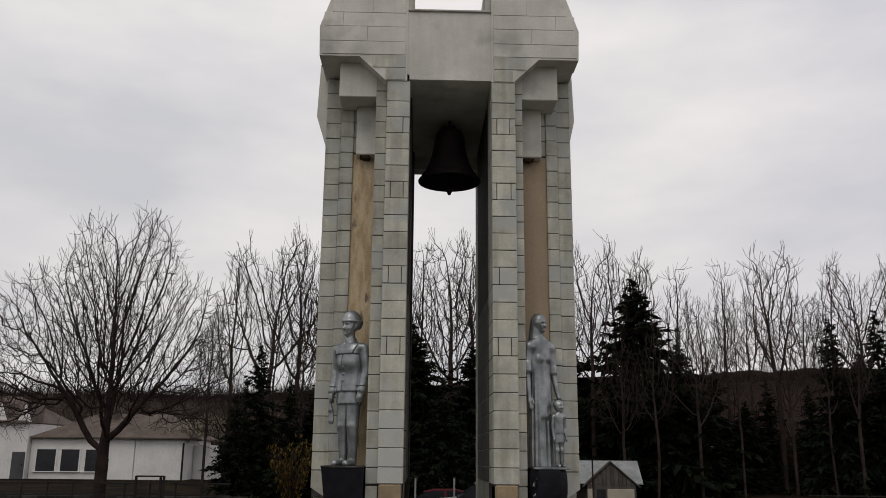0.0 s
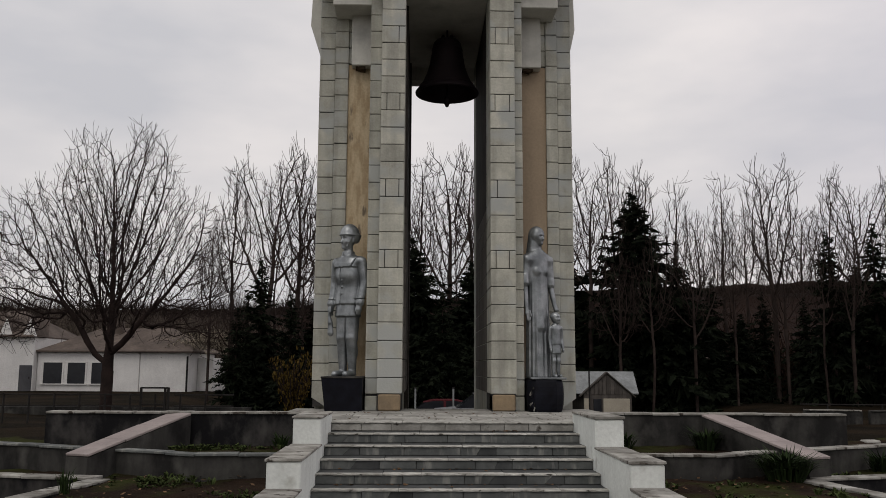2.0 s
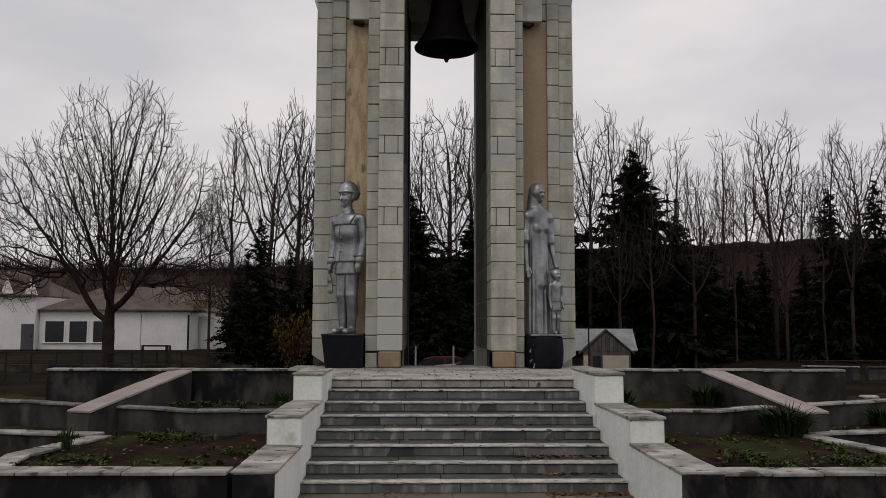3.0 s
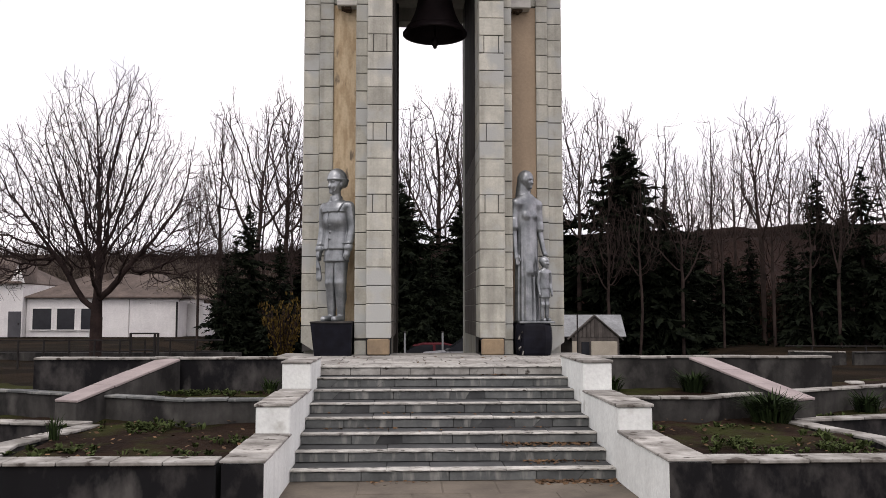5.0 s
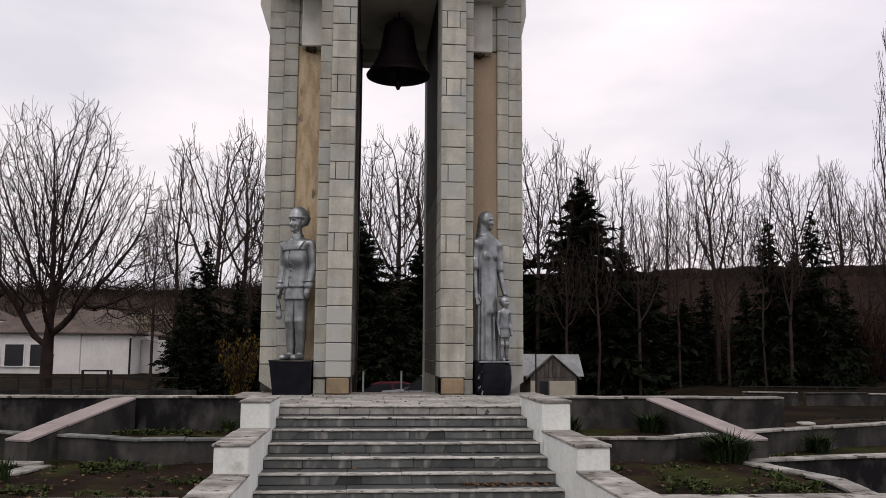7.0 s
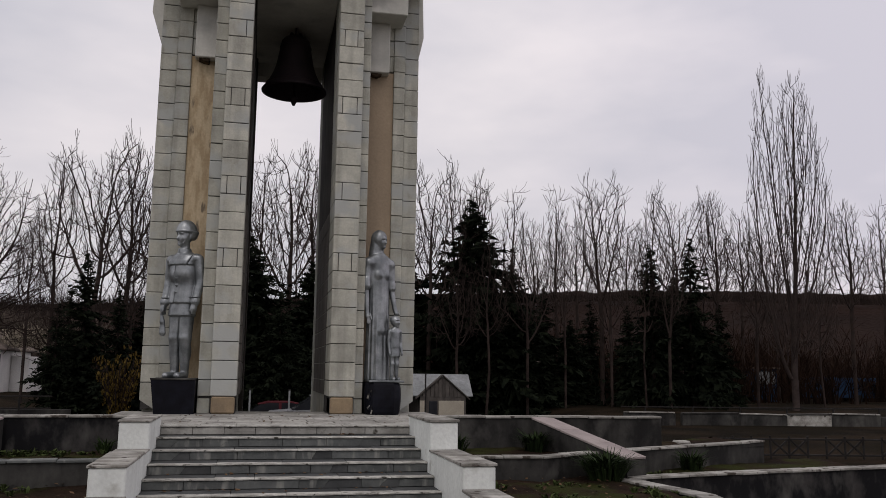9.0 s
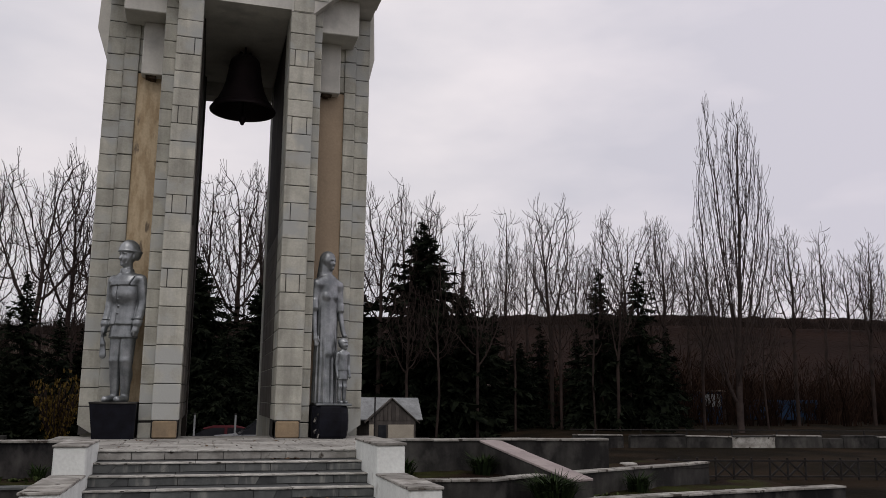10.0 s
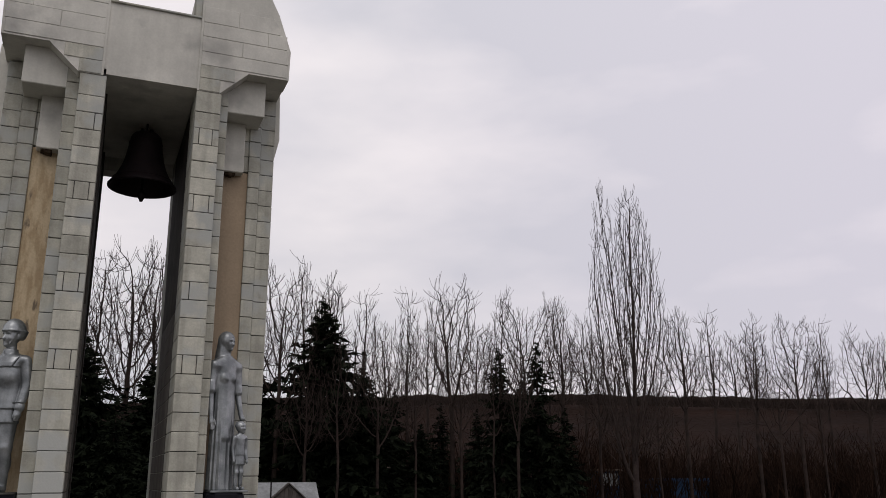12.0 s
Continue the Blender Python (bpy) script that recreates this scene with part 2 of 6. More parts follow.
def wall_along(name, line, zs, thick, bottom, mat, parent=None, label=""):
    """A wall whose top follows zs along the plan line; thick: to the left of the line's course."""
    vs, fs = [], []
    pts = [Vector(p) for p in line]
    for i, p in enumerate(pts):
        d = (pts[min(i + 1, len(pts) - 1)] - pts[max(i - 1, 0)]).normalized()
        nrm = Vector((-d.y, d.x)) * thick
        q = p + nrm
        z = zs[i]
        vs += [(p.x, p.y, bottom), (p.x, p.y, z), (q.x, q.y, z), (q.x, q.y, bottom)]
    n = len(pts)
    for i in range(n - 1):
        a, b = 4 * i, 4 * i + 4
        for k in range(4):
            fs.append([a + k, b + k, b + (k + 1) % 4, a + (k + 1) % 4])
    fs += [[0, 1, 2, 3], [4 * n - 4, 4 * n - 1, 4 * n - 2, 4 * n - 3]]
    return fix_normals(mesh_part(name, vs, fs, mat, parent, label))


# ---- the ground ----
CX = 0.49


def ground_z(x, y):
    """Flat before and beside the steps, sunken behind the monument."""
    s = max(0.0, min(1.0, (y - 26) / 10)) * max(0.0, min(1.0, (x + 16) / 8)) * max(0.0, min(1.0, (17 - x) / 6)) * max(0.0, min(1.0, (120 - y) / 30))
    s = s * s * (3 - 2 * s)
    return -1.05 * s + 0.08 * noise.noise((x * 0.05, y * 0.05, 0)) * min(1, max(0, y - 18) / 20) - 0.02


def make_ground():
    xs = sorted(set([-2500, -1200, -600, -300] + list(range(-160, -40, 4)) + list(range(-40, 40, 2)) + list(range(40, 161, 4)) + [300, 600, 1200, 2500]))
    ys = sorted(set([-2500, -1000, -400, -150, -60, -20] + list(range(0, 60, 2)) + list(range(60, 161, 4)) + [300, 600, 1200, 2500]))
    vs = [(x, y, ground_z(x, y)) for y in ys for x in xs]
    w = len(xs)
    fs = [[j * w + i, j * w + i + 1, (j + 1) * w + i + 1, (j + 1) * w + i] for j in range(len(ys) - 1) for i in range(w - 1)]
    return tagged(mesh_part("ground", vs, fs, GRASSY, smooth=True), "patchy winter grass and bare earth round the monument", "ground", kind="structure")


ground = make_ground()
vs, fs = prism([(-12.0, -0.05), (13.0, -0.05), (13.0, 0.0), (-12.0, 0.0)], -8.0, 9.2)
tagged(fix_normals(mesh_part("pavement", vs, fs, PAVE)), "brownish paved forecourt below the stairs", "pavement", kind="structure")

# ---- platform and beds ----
vs, fs = prism([(-2.3, 0.0), (3.3, 0.0), (3.3, 0.985), (-2.3, 0.985)], 12.30, 16.6)
vs2, fs2 = prism([(-5.3, -0.4), (6.3, -0.4), (6.3, 0.60), (-5.3, 0.60)], 12.35, 21.5)
platform = tagged(fix_normals(mesh_part("floor_platform", vs + vs2, fs + [[i + len(vs) for i in f] for f in fs2], FLAG)), "pale worn flagstone platform under the bell tower", "platform", kind="structure")


def bed(name, outline, z, label):
    """A planting bed: an uneven sheet of soil filling the outline."""
    bm = bmesh.new()
    face = bm.faces.new([bm.verts.new((x, y, z)) for x, y in outline])
    bmesh.ops.triangulate(bm, faces=[face])
    for _ in range(4):
        bmesh.ops.subdivide_edges(bm, edges=[e for e in bm.edges if e.calc_length() > 0.3], cuts=1, use_grid_fill=True)
    for v in bm.verts:
        v.co.z += 0.05 * noise.noise((v.co.x * 1.7, v.co.y * 1.7, 3)) + 0.02 * noise.noise((v.co.x * 6, v.co.y * 6, 9))
    bmesh.ops.recalc_face_normals(bm, faces=bm.faces[:])
    me = bpy.data.meshes.new(name)
    bm.to_mesh(me)
    bm.free()
    me.materials.append(SOIL)
    me.polygons.foreach_set("use_smooth", [True] * len(me.polygons))
    ob = new(name, me)
    return tagged(ob, label, "planting bed", kind="structure")


def mirror(points):
    return [(2 * CX - x, y) for x, y in points][::-1]


FRONT_BED = [(2.40, 7.70), (4.62, 7.70), (4.72, 10.35), (4.75, 11.10), (2.40, 10.60)]
BACK_BED = [(2.40, 10.55), (3.60, 10.50), (4.75, 11.10), (8.20, 12.65), (8.20, 14.5), (6.0, 12.6), (2.40, 12.40)]
SIDE_BED = [(4.80, 10.45), (9.30, 11.35), (9.3, 13.2), (8.1, 12.65), (4.80, 11.15)]
for pts, z, text in ((FRONT_BED, 0.43, "lower planting bed of bare soil with thin weeds"), (BACK_BED, 0.66, "upper planting bed of brown soil with low weeds"),
                     (SIDE_BED, 0.40, "narrow grassy bed beside the sunken court")):
    bed("ground_bed", pts, z, text)
    bed("ground_bed", mirror(pts), z, text)


def coping(parent, line, zs, width, mat, over=0.02, piece=0.42, thick=0.032):
    """A course of coping slabs on a wall's top, slab by slab."""
    for (p, q), (za, zb) in zip(zip(line, line[1:]), zip(zs, zs[1:])):
        p, q = Vector(p), Vector(q)
        run = (q - p).length
        d = (q - p) / run
        nrm = Vector((-d.y, d.x))
        count = max(1, round(run / piece))
        for i in range(count):
            a, b = i / count, (i + 1) / count
            m = p + (q - p) * (a + b) / 2 + nrm * (width / 2 - over / 2)
            z = za + (zb - za) * (a + b) / 2
            ln = math.hypot(run, zb - za) / count - 0.008
            vs, fs = [], []
            key = ("coping", round(ln, 3), round(width, 3), mat.name)
            me = BOX_CACHE.get(key)
            if me is None:
                vs, fs = chamfered(ln, width + 2 * over, thick, 0.006)
                me = bpy.data.meshes.new("coping_slab")
                me.from_pydata(vs, [], fs)
                me.materials.append(mat)
                BOX_CACHE[key] = me
            ob = new("coping_slab", me)
            ob.parent = parent
            ob.location = (m.x, m.y, z + thick / 2 + random.uniform(-0.004, 0.004))
            ob.rotation_euler = (random.uniform(-0.012, 0.012), -math.atan2(zb - za, run), math.atan2(d.y, d.x) + random.uniform(-0.012, 0.012))


def terrace_wall(name, line, zs, thick, bottom, mat, label, cope=COPING, mirrored=False):
    if mirrored:
        line, zs = mirror(line), zs[::-1]
    ob = tagged(wall_along(name, line, zs, thick, bottom, mat), label, "retaining wall", group="terrace walls", kind="structure")
    coping(ob, line, zs, thick, cope)
    return ob


for mir in (False, True):
    terrace_wall("wall_front_terrace", [(2.585, 7.40 + 0.12 * mir), (4.80, 7.40 + 0.12 * mir)], [0.465, 0.465], 0.26, -0.1, DARKWALL, "dark weathered concrete wall with pale coping slabs", mirrored=mir)
    terrace_wall("wall_court_side", [(4.80, 7.76), (5.02, 8.8), (4.72, 10.30)], [0.43, 0.43, 0.43], 0.20, -0.1, DARKWALL, "low wall of the sunken court with whitish coping", mirrored=mir)
    terrace_wall("wall_court_back", [(4.76, 10.34), (7.0, 10.82), (9.6, 11.25)], [0.43, 0.43, 0.43], 0.22, -0.1, DARKWALL, "back wall of the sunken court with whitish coping", mirrored=mir)
    terrace_wall("wall_middle_terrace", [(2.60, 10.50), (3.60, 10.42), (4.80, 11.05), (8.15, 12.65)], [0.70] * 4, 0.16, 0.2, GREYWALL, "grey slab wall with thin stone coping between the beds", RISER if mir else COPING, mir)
    terrace_wall("wall_upper_terrace", [(2.56, 12.30), (6.15, 12.25)], [1.10, 1.10], 0.24, 0.3, GREYWALL if not mir else DARKWALL, "stained concrete wall edging the platform", mirrored=mir)
    # sloping cheek with its inclined slabs
    a, b = Vector((4.22, 12.25)), Vector((4.92, 10.50))
    if mir:
        a, b = Vector((2 * CX - 4.27, 12.25)), Vector((2 * CX - 5.08, 10.68))
    d = (b - a).normalized()
    off = Vector((d.y, -d.x)) * -0.19
    line = [tuple(a - off), tuple(b - off)]
    ramp = tagged(wall_along("wall_sloping_cheek", line, [1.08, 0.66], 0.36, 0.2, GREYWALL), "sloping cheek wall with pinkish inclined slabs", "ramp", kind="structure")
    coping(ramp, line, [1.09, 0.67], 0.36, PINK, over=0.01, piece=0.62)

# ---- the stairs ----
SX0, SX1, TOP_Y, TREAD_D, RISE = -1.20, 2.22, 12.24, 0.443, 0.125
steps = tagged(new("stairs"), "eight worn slate-clad steps with pale stone treads", "stairs", kind="structure")
for k in range(8):
    y = TOP_Y - TREAD_D * k
    z = 1.0 - RISE * k
    vs, fs = prism([(SX0, -0.05), (SX1, -0.05), (SX1, z - 0.045), (SX0, z - 0.045)], y + 0.02, y + TREAD_D + 0.10)
    fix_normals(mesh_part("step_core", vs, fs, MORTAR, steps))
    x = SX0
    while x < SX1 - 0.02:
        w = random.choice((0.46, 0.58, 0.74, 0.92)) if k else random.choice((0.34, 0.42, 0.5))
        w = SX1 - x if SX1 - x - w < 0.28 else w
        z0, z1 = z - RISE + 0.002, z - 0.029
        if k and random.random() < 0.30:
            # a slab cracked across, its parts slightly out of line
            a = x + w * random.uniform(0.25, 0.6)
            b = a + random.uniform(0.04, 0.13)
            dy = random.uniform(0.001, 0.006)
            for shape, yy, mat in (([(x + 0.003, z0), (a, z0), (b, z1), (x + 0.003, z1)], y, RISER), ([(a + 0.005, z0), (x + w - 0.003, z0), (x + w - 0.003, z1), (b + 0.005, z1)], y + dy, random.choice((RISER, SLATE_DARK)))):
                vs, fs = prism(shape, yy, y + 0.03)
                fix_normals(mesh_part("riser_slab", vs, fs, mat, steps))
        else:
            block("riser_slab", x + 0.003, x + w - 0.003, y + random.uniform(0, 0.004), y + 0.03, z0, z1, FLAG if k == 0 else RISER, steps, 0.005)
        x += w
    # pale worn nosing stones, with slate treads behind
    x = SX0
    while x < SX1 - 0.02:
        w = random.choice((0.46, 0.62, 0.80, 1.0))
        w = SX1 - x if SX1 - x - w < 0.3 else w
        deep = random.uniform(0.09, 0.15) if k else TREAD_D + 0.02
        vs, fs = [], []
        n = max(4, int(w / 0.055))
        back = y + deep
        for i in range(n + 1):
            px = x + 0.002 + (w - 0.004) * i / n
            front = y - 0.022 + random.choice((0, 0, 0.004, 0.008, 0.016)) + random.uniform(-0.003, 0.003)
            chip = random.choice((0, 0, 0, 0.002, 0.005, 0.009))
            vs += [(px, front, z - 0.020), (px, front - 0.001, z - 0.005 - chip), (px, front + 0.010 + chip, z - chip * 0.3), (px, back, z), (px, back, z - 0.020)]
        for i in range(n):
            for e in range(5):
                fs.append([5 * i + e, 5 * i + 5 + e, 5 * i + 5 + (e + 1) % 5, 5 * i + (e + 1) % 5])
        fs += [[0, 1, 2, 3, 4], [5 * n + 4, 5 * n + 3, 5 * n + 2, 5 * n + 1, 5 * n]]
        fix_normals(mesh_part("nosing_stone", vs, fs, TREAD, steps))
        if k:
            block("tread_slab", x + 0.003, x + w - 0.003, back + 0.004, y + TREAD_D + 0.005, z - 0.019, z - random.uniform(0.001, 0.004), SLATE_DARK, steps, 0.004)
        x += w

# stepped whitewashed cheek walls
for side in (0, 1):
    fronts = ((10.75, 9.00, 7.30), (11.0, 9.14, 7.52))[1 - side]
    tops = ((1.125, 0.765, 0.50), (1.115, 0.775, 0.475))[1 - side]
    for (y0, y1, top, name) in ((fronts[0], 12.32, tops[0], "upper"), (fronts[1], fronts[0] + 0.03, tops[1], "middle"), (fronts[2], fronts[1] + 0.03, tops[2], "lower")):
        xi, xo = (SX1, SX1 + 0.36) if side else (SX0 - 0.36, SX0)
        cheek = thing("cheek_wall", "whitewashed stair cheek block capped with rough stone slabs", "stair wall", group="stair cheek walls", kind="structure")
        vs, fs = chamfered(xo - xi, y1 - y0, top + 0.05, 0.015)
        core = mesh_part("core", [(v[0] + (xi + xo) / 2, v[1] + (y0 + y1) / 2, v[2] + (top - 0.05) / 2) for v in vs], fs, WHITE, cheek)
        n = 3 if y1 - y0 < 1.65 else 4
        for i in range(n):
            a, b = y0 - 0.02 + (y1 - y0) * i / n, y0 - 0.02 + (y1 - y0) * (i + 1) / n
            block("cap_slab", xi - 0.015, xo + 0.015, a + 0.004, b - 0.004, top, top + 0.03 + random.uniform(-0.006, 0.006), COPING, cheek, 0.006, rand=0.010)
        if name == "lower":
            ym = y0
            fx = (xi, xo)
            vs, fs = prism([(fx[0] + 0.004, -0.05), (fx[1] + (0.02 if side else -0.0), -0.05), (fx[1], top - 0.005), (fx[0] + 0.004, top - 0.005)], y0 - 0.02, y0 - 0.004)
            fix_normals(mesh_part("front_panel", vs, fs, DARKWALL, cheek, "black weathered front face"))

# flagstones of the platform's edge and of the forecourt
random.seed(31)
y = 12.70
while y < 15.15:
    dy = random.choice((0.42, 0.5, 0.58))
    x = -1.55
    while x < 2.55:
        w = random.choice((0.4, 0.52, 0.66))
        block("flagstone", x + 0.006, x + w - 0.006, y + 0.006, y + dy - 0.006, 0.96, 1.0 + random.uniform(-0.008, 0.006), FLAG, platform, 0.008, rand=0.008)
        x += w
    y += dy
forecourt = bpy.data.objects["pavement"]
y = 9.08
while y > 6.8:
    x = -1.18
    while x < 2.2:
        w = random.choice((0.55, 0.7, 0.85))
        w = 2.2 - x if 2.2 - x - w < 0.3 else w
        block("paving_slab", x + 0.005, x + w - 0.005, y - 0.595, y - 0.005, -0.03, 0.008 + random.uniform(-0.004, 0.004), PAVE, forecourt, 0.006, rand=0.003)
        x += w
    y -= 0.6

# ---- the bell tower ----
FY, DY, AY = 15.25, 15.50, 16.28          # planes of pier, strip and outer column
COURSE, Z0 = 0.3262, 1.2655
HEAD_Z = 9.36
tower = thing("bell_tower", "tall grey limestone bell tower on two block-clad legs", "bell tower")


# walls of the opening: both tones include shade, the second also brown grime
SHADED_REVEAL = material("shaded_render", (0.085, 0.075, 0.066), (0.045, 0.040, 0.036), 1.4, 20, 0.95, 0.2, streak=0.4)
REVEAL = material("grimy_shaded_render", (0.19, 0.175, 0.155), (0.11, 0.10, 0.09), 1.4, 20, 0.95, 0.2, streak=0.4)
RUST = material("rusty_broken_concrete", (0.10, 0.07, 0.045), (0.035, 0.025, 0.018), 8.0, 40, 0.95, 0.6)
FOOT = material("bared_brown_mortar", (0.30, 0.225, 0.14), (0.20, 0.155, 0.105), 3.0, 22, 0.95, 0.5)


def leg(side):
    """side -1: towards smaller x, 1: towards larger x. Widths are given outwards from the axis."""
    def span(a, b):
        return (CX + side * a, CX + side * b) if side > 0 else (CX - b, CX - a)
    # edges of the pier, the strip, the niche and the outer columns; the rear opening stands a little to one side
    p0, p1, st, ni, c2, ou = (0.757, 1.207, 1.425, 1.90, 2.163, 2.472) if side < 0 else (0.819, 1.281, 1.445, 2.01, 2.235, 2.520)
    mid, rear = (0.722, 0.688) if side < 0 else (0.842, 0.862)
    x0, x1 = span(p0 + 0.03, ou - 0.035)
    vs, fs = prism([(x0, 0.55), (x1, 0.55), (x1, 9.3), (x0, 9.3)], AY + 0.20, 20.3)
    core = fix_normals(mesh_part("leg", vs, fs, STONE, tower, "block-clad leg with ochre mortar laid bare in the niche"))
    # backing of pier and strip, dark in the joints
    x0, x1 = span(p0 + 0.02, st - 0.015)
    vs, fs = prism([(x0, 1.0), (x1, 1.0), (x1, 9.0), (x0, 9.0)], DY + 0.03, AY + 0.2)
    fix_normals(mesh_part("joint_backing", vs, fs, MORTAR, core))
    x0, x1 = span(p0 + 0.02, p1 - 0.02)
    vs, fs = prism([(x0, 1.0), (x1, 1.0), (x1, 9.0), (x0, 9.0)], FY + 0.02, DY + 0.03)
    fix_normals(mesh_part("joint_backing", vs, fs, MORTAR, core))
    x0, x1 = span(st + 0.005, ou - 0.02)
    vs, fs = prism([(x0, 1.02), (x1, 1.25), (x1, 9.3), (x0, 9.3)], AY + 0.015, AY + 0.2)
    fix_normals(mesh_part("joint_backing", vs, fs, MORTAR, core))
    # ochre foot of the pier, its cladding gone
    x0, x1 = span(p0 + 0.02, p1 - 0.02)
    block("pier_foot", x0, x1, FY - 0.003, FY + 0.6, 1.0, 1.302, FOOT, core, 0.03)
    split = {7: 3, 11: 3, 16: 3, 20: 2} if side < 0 else {7: 3, 11: 2, 16: 4, 20: 3}
    for c in range(25):
        za, zb = Z0 + COURSE * c, Z0 + COURSE * (c + 1) - 0.012
        if c == 0:
            za = 1.308
        zt = 8.856 if c == 22 else zb
        cuts = {2: [p0, p0 + 0.13, p1], 3: [p0, p0 + 0.10, p0 + 0.34, p1], 4: [p0, p0 + 0.09, p1 - 0.10, p1]}.get(split.get(c), [p0, p1])
        for p, q in zip(cuts, cuts[1:]):
            if c > 22:
                continue
            x0, x1 = span(p + (0.003 if p == p0 else 0.006), q - (0.003 if q == p1 else 0.006))
            block("stone_block", x0, x1, FY + random.uniform(-0.008, 0.010), FY + 0.22, za, zt, STONE, core, 0.008, rand=0.005)
        # inner reveal of the pier
        x0, x1 = span(p0 + 0.004, p0 + 0.13)
        block("stone_block", x0, x1, FY + 0.23, AY - 0.05, za, zb, STONE, core, 0.008)
        # lower courses: grimy brown, darkened for the low light between the legs
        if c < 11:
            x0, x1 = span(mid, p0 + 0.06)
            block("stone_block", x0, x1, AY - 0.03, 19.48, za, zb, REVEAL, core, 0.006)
        low = -0.012 if side < 0 else -0.036
        x0, x1 = span(p1 + 0.003, st)
        block("stone_block", x0, x1, DY + random.uniform(-0.008, 0.008), DY + 0.3, za + low, zb + low, STONE, core, 0.008, rand=0.005)
        oz = -0.074
        if c > 0:
            x0, x1 = span(c2 + 0.003, ou)
            block("stone_block", x0, x1, AY + random.uniform(-0.008, 0.008), AY + 0.19, za + oz, zb + oz, STONE, core, 0.008, rand=0.005)
        x0, x1 = span(ni, c2 - 0.002)
        block("stone_block", x0, x1, AY - 0.06 + random.uniform(-0.008, 0.008), AY + 0.15, za + oz + 0.012, zb + oz + 0.012, STONE, core, 0.008, rand=0.005)
        if c < 1 or c > 19:
            x0, x1 = span(st + 0.015, ni - 0.003)
            block("stone_block", x0, x1, AY - 0.03, AY + 0.15, za + oz + 0.01, zb + oz + 0.01, STONE, core, 0.010)
    x0, x1 = span(p1 + 0.003, st)
    block("stone_block", x0, x1, DY, DY + 0.3, 1.0, 1.255, STONE, core, 0.010)
    # outer foot cut on the slant
    x = [CX + side * v for v in (c2, ou, ou, c2)]
    vs, fs = prism(list(zip(x, (1.0, 1.20, 1.503, 1.503))), AY + 0.005, AY + 0.19)
    fix_normals(mesh_part("foot_block", vs, fs, STONE, core))
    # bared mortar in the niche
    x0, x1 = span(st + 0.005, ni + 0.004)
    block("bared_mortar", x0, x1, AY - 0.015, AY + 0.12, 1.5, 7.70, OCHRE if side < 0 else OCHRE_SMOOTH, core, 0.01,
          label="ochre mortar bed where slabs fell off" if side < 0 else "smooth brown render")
    # corbels under the head, the lower one with a rusty broken end
    x0, x1 = span(1.41, 2.16)
    block("corbel", x0, x1, FY + 0.30, AY + 0.1, 8.64, HEAD_Z + 0.2, CONCRETE, core, 0.015)
    x0, x1 = span(1.44, 1.83) if side < 0 else span(1.47, 1.89)
    block("corbel", x0, x1, 16.04, AY + 0.1, 7.62, 8.85, CONCRETE, core, 0.015)
    for i in range(4):
        xa = x0 + 0.07 + (x1 - x0 - 0.24) * i / 4
        block("broken_end", xa, xa + random.uniform(0.05, 0.12), 16.10 + 0.02 * (i % 2), AY + 0.05, 7.585 - 0.015 * ((i * 7) % 3), 7.63, RUST, core, 0.006, rand=0.10)
    # wall between front and rear pier; passage shade coloured into wall and pier
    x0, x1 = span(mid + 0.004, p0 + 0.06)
    block("reveal_panel", x0, x1, AY - 0.03, 19.48, Z0 + 11 * COURSE, 8.95, SHADED_REVEAL, core, 0.006, label="smooth panel inside the leg, coloured dark for its shade")
    block("rear_pier", *span(rear, p1), 19.5, 20.4, 0.55, 9.0, SHADED_REVEAL, core, 0.012)
    # side corbel seen in outline
    xs = [CX + side * v for v in ((2.43, 2.47, 2.70, 2.66, 2.50, 2.43) if side < 0 else (2.47, 2.51, 2.655, 2.62, 2.50, 2.47))]
    vs, fs = prism(list(zip(xs, (7.90, 7.93, 8.60, 9.75, 9.85, 9.85))), 16.5, 19.9)
    fix_normals(mesh_part("side_corbel", vs, fs, CONCRETE, core))
    return core


legs = [leg(-1), leg(1)]

